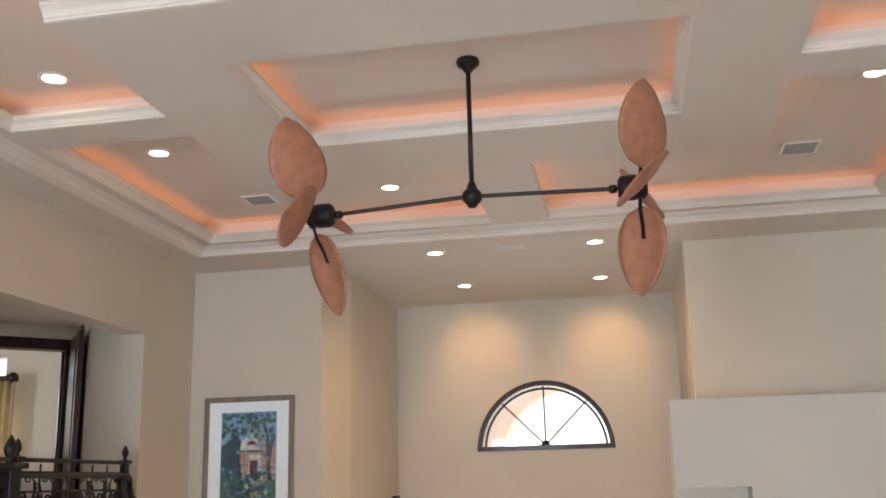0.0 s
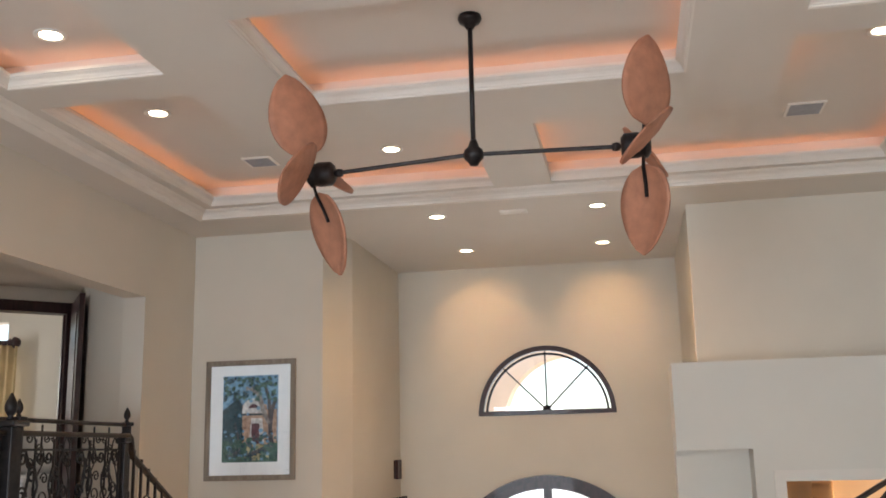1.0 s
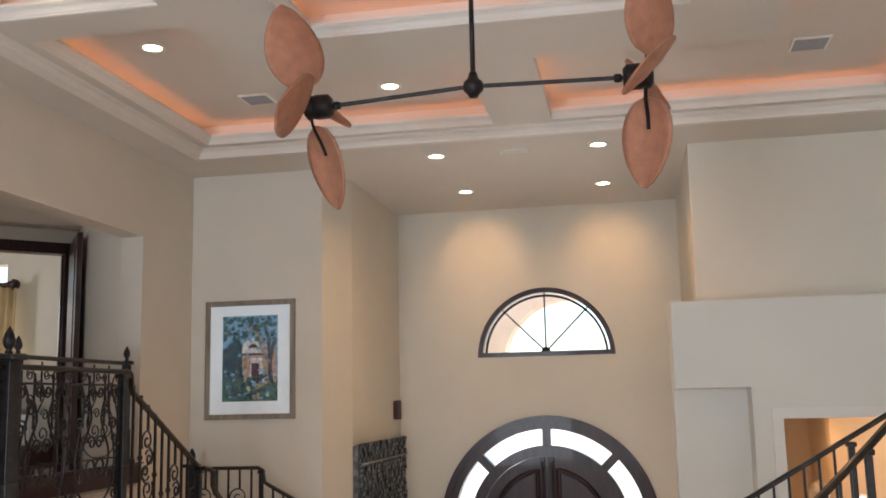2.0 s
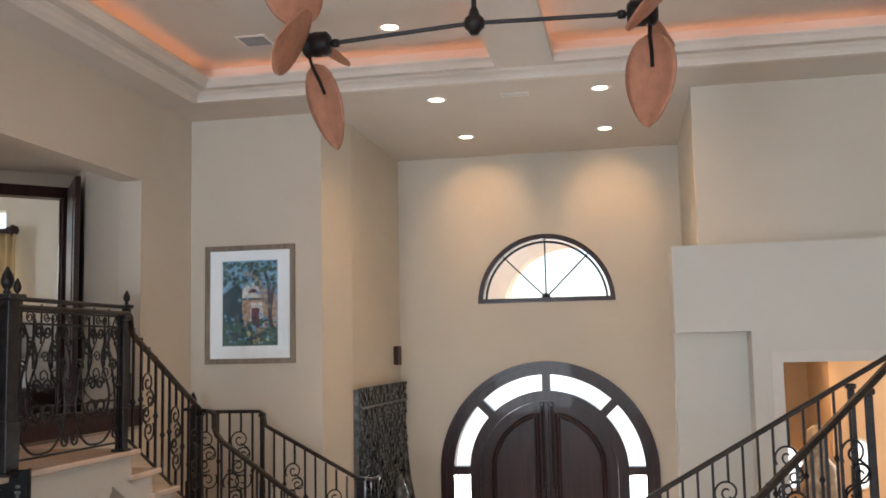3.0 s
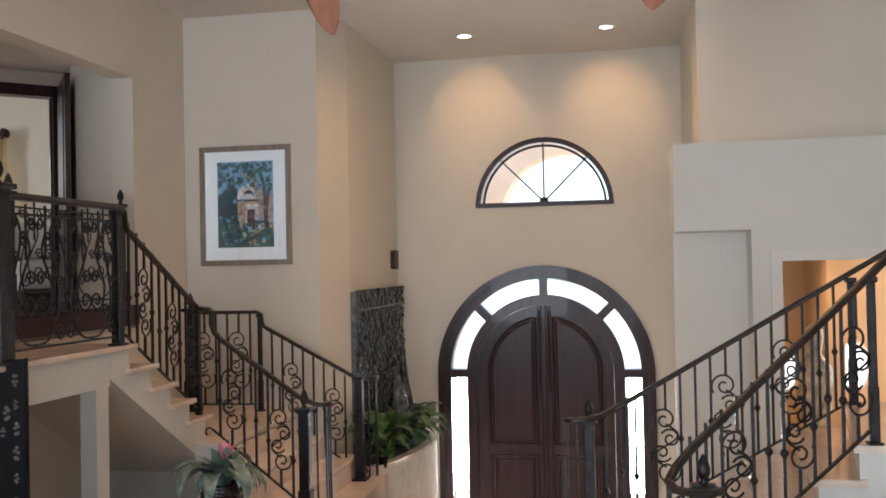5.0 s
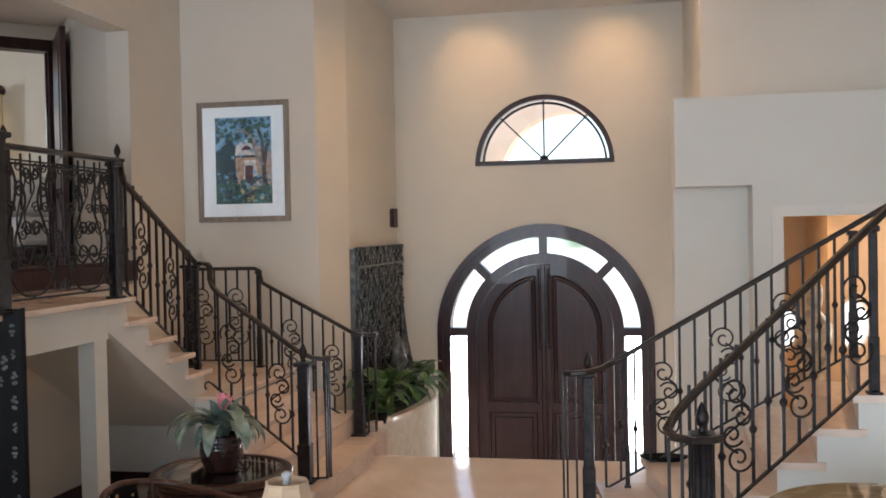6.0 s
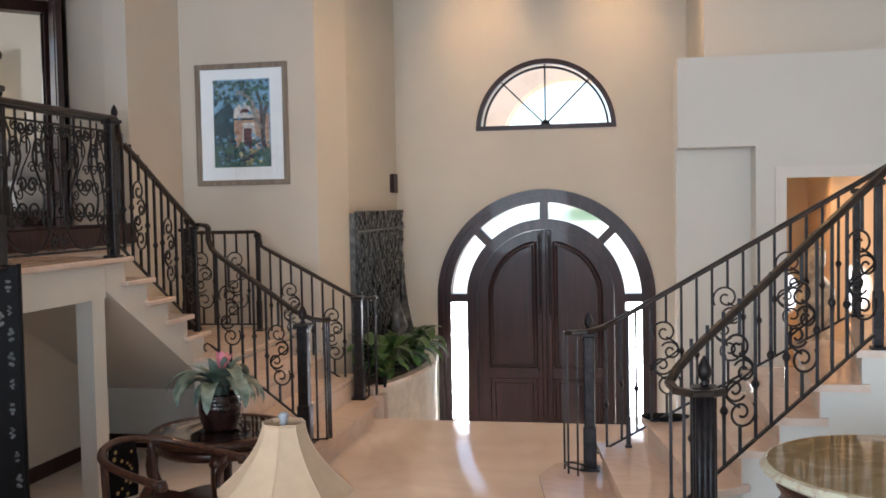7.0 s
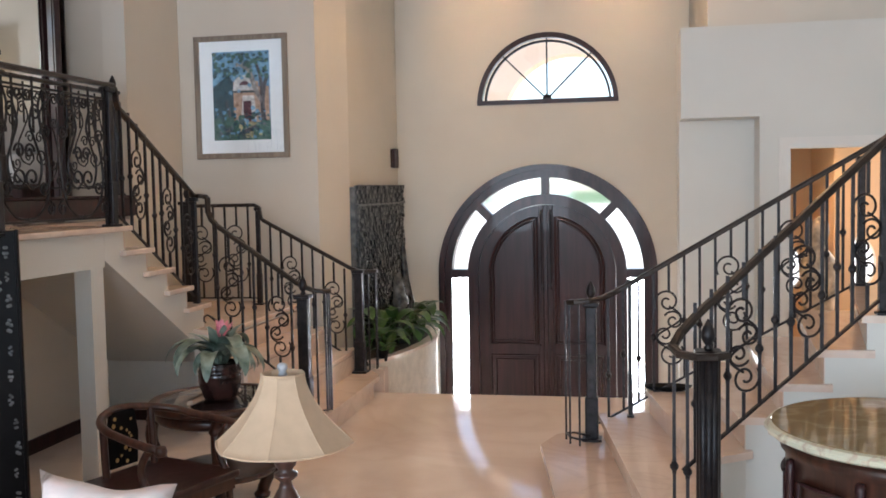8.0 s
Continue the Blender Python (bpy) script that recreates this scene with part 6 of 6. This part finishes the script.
for k in range(8):
    a = 2 * math.pi * k / 8 + 0.2
    m = Matrix.Rotation(a, 4, "Z")
    part("corner_post", turned(bmesh.new(), [(0.014, 0.09), (0.016, 0.14), (0.012, 0.2), (0.015, 0.45), (0.012, 0.68), (0.016, 0.72), (0.017, 0.78), (0.012, 0.80)], 10, m=m @ Matrix.Translation((0.390, 0, 0))), MAHOGANY, cab, smooth=True)
    pm = Matrix.Rotation(a + math.pi / 8, 4, "Z")
    loop = [pm @ Matrix.Rotation(0.0, 4, "Z") @ Vector((0.391 * math.cos(t), 0.391 * math.sin(t), z)) for t, z in [(-0.24 + 0.06 * i, 0.16) for i in range(9)] + [(0.24 - 0.06 * i, 0.74) for i in range(9)]]
    part("door_panel", swept(bmesh.new(), loop, disc_section(0.008, 6), up=(0.01, 0.02, 1), closed=True), MAHOGANY, cab)
dish = thing("black_tray", "flat black leaf shaped tray resting on the marble step", "tray", at=(1.74, 6.50, 0.48))
bm = bmesh.new()
prof = [(0.0, 0.0), (0.10, 0.0), (0.14, 0.02), (0.15, 0.032), (0.135, 0.03), (0.10, 0.012), (0.0, 0.01)]
turned(bm, prof, 24)
bmesh.ops.scale(bm, vec=(1.0, 0.45, 1.0), verts=bm.verts)
part("bowl", bm, LACQUER, dish, smooth=True)

# ---- side room ----
for x, z, rx, rz_ in ((3.06, 0.88, 0.14, 0.21), (3.72, 0.92, 0.15, 0.24)):
    w = thing("porthole_window", "round window in the side room, bright with daylight", "window", group="side room windows", at=(x, 10.6, z))
    # the wall is uncut here; the daylight is emission of the pane itself
    part("pane", upright(bmesh.new(), [(rx * math.cos(2 * math.pi * k / 32), rz_ * math.sin(2 * math.pi * k / 32)) for k in range(32)], -0.012, -0.004), glowing("daylight glow", (0.93, 0.97, 1.0), 0.7), w, "pane that glows in place of daylight")
    part("window_frame", swept(bmesh.new(), [(rx * math.cos(2 * math.pi * k / 32), -0.012, rz_ * math.sin(2 * math.pi * k / 32)) for k in range(32)], disc_section(0.014, 6), up=(0, 1, 0), closed=True), TRIM, w)
# fitting out of view, added to give the side room its warm light
downlight(2.95, 9.2, 2.4, 30, "side room downlights", 110)
st = turned(bmesh.new(), [(0.0, 0.0), (0.14, 0.0), (0.15, 0.05), (0.10, 0.10), (0.10, 0.5), (0.15, 0.85), (0.16, 1.05), (0.06, 1.18), (0.085, 1.30), (0.08, 1.38), (0.0, 1.44)], 18)
sta = part("statue", st, material("weathered bronze", (0.10, 0.075, 0.06), 0.5, 0.3, var=0.4, scale=8, tint=(0.42, 0.34, 0.26)), None, smooth=True)
sta.matrix_world = pose(3.08, 9.1, -0.002)
tagged(sta, "dark and cream painted standing statue in the side room", "statue")
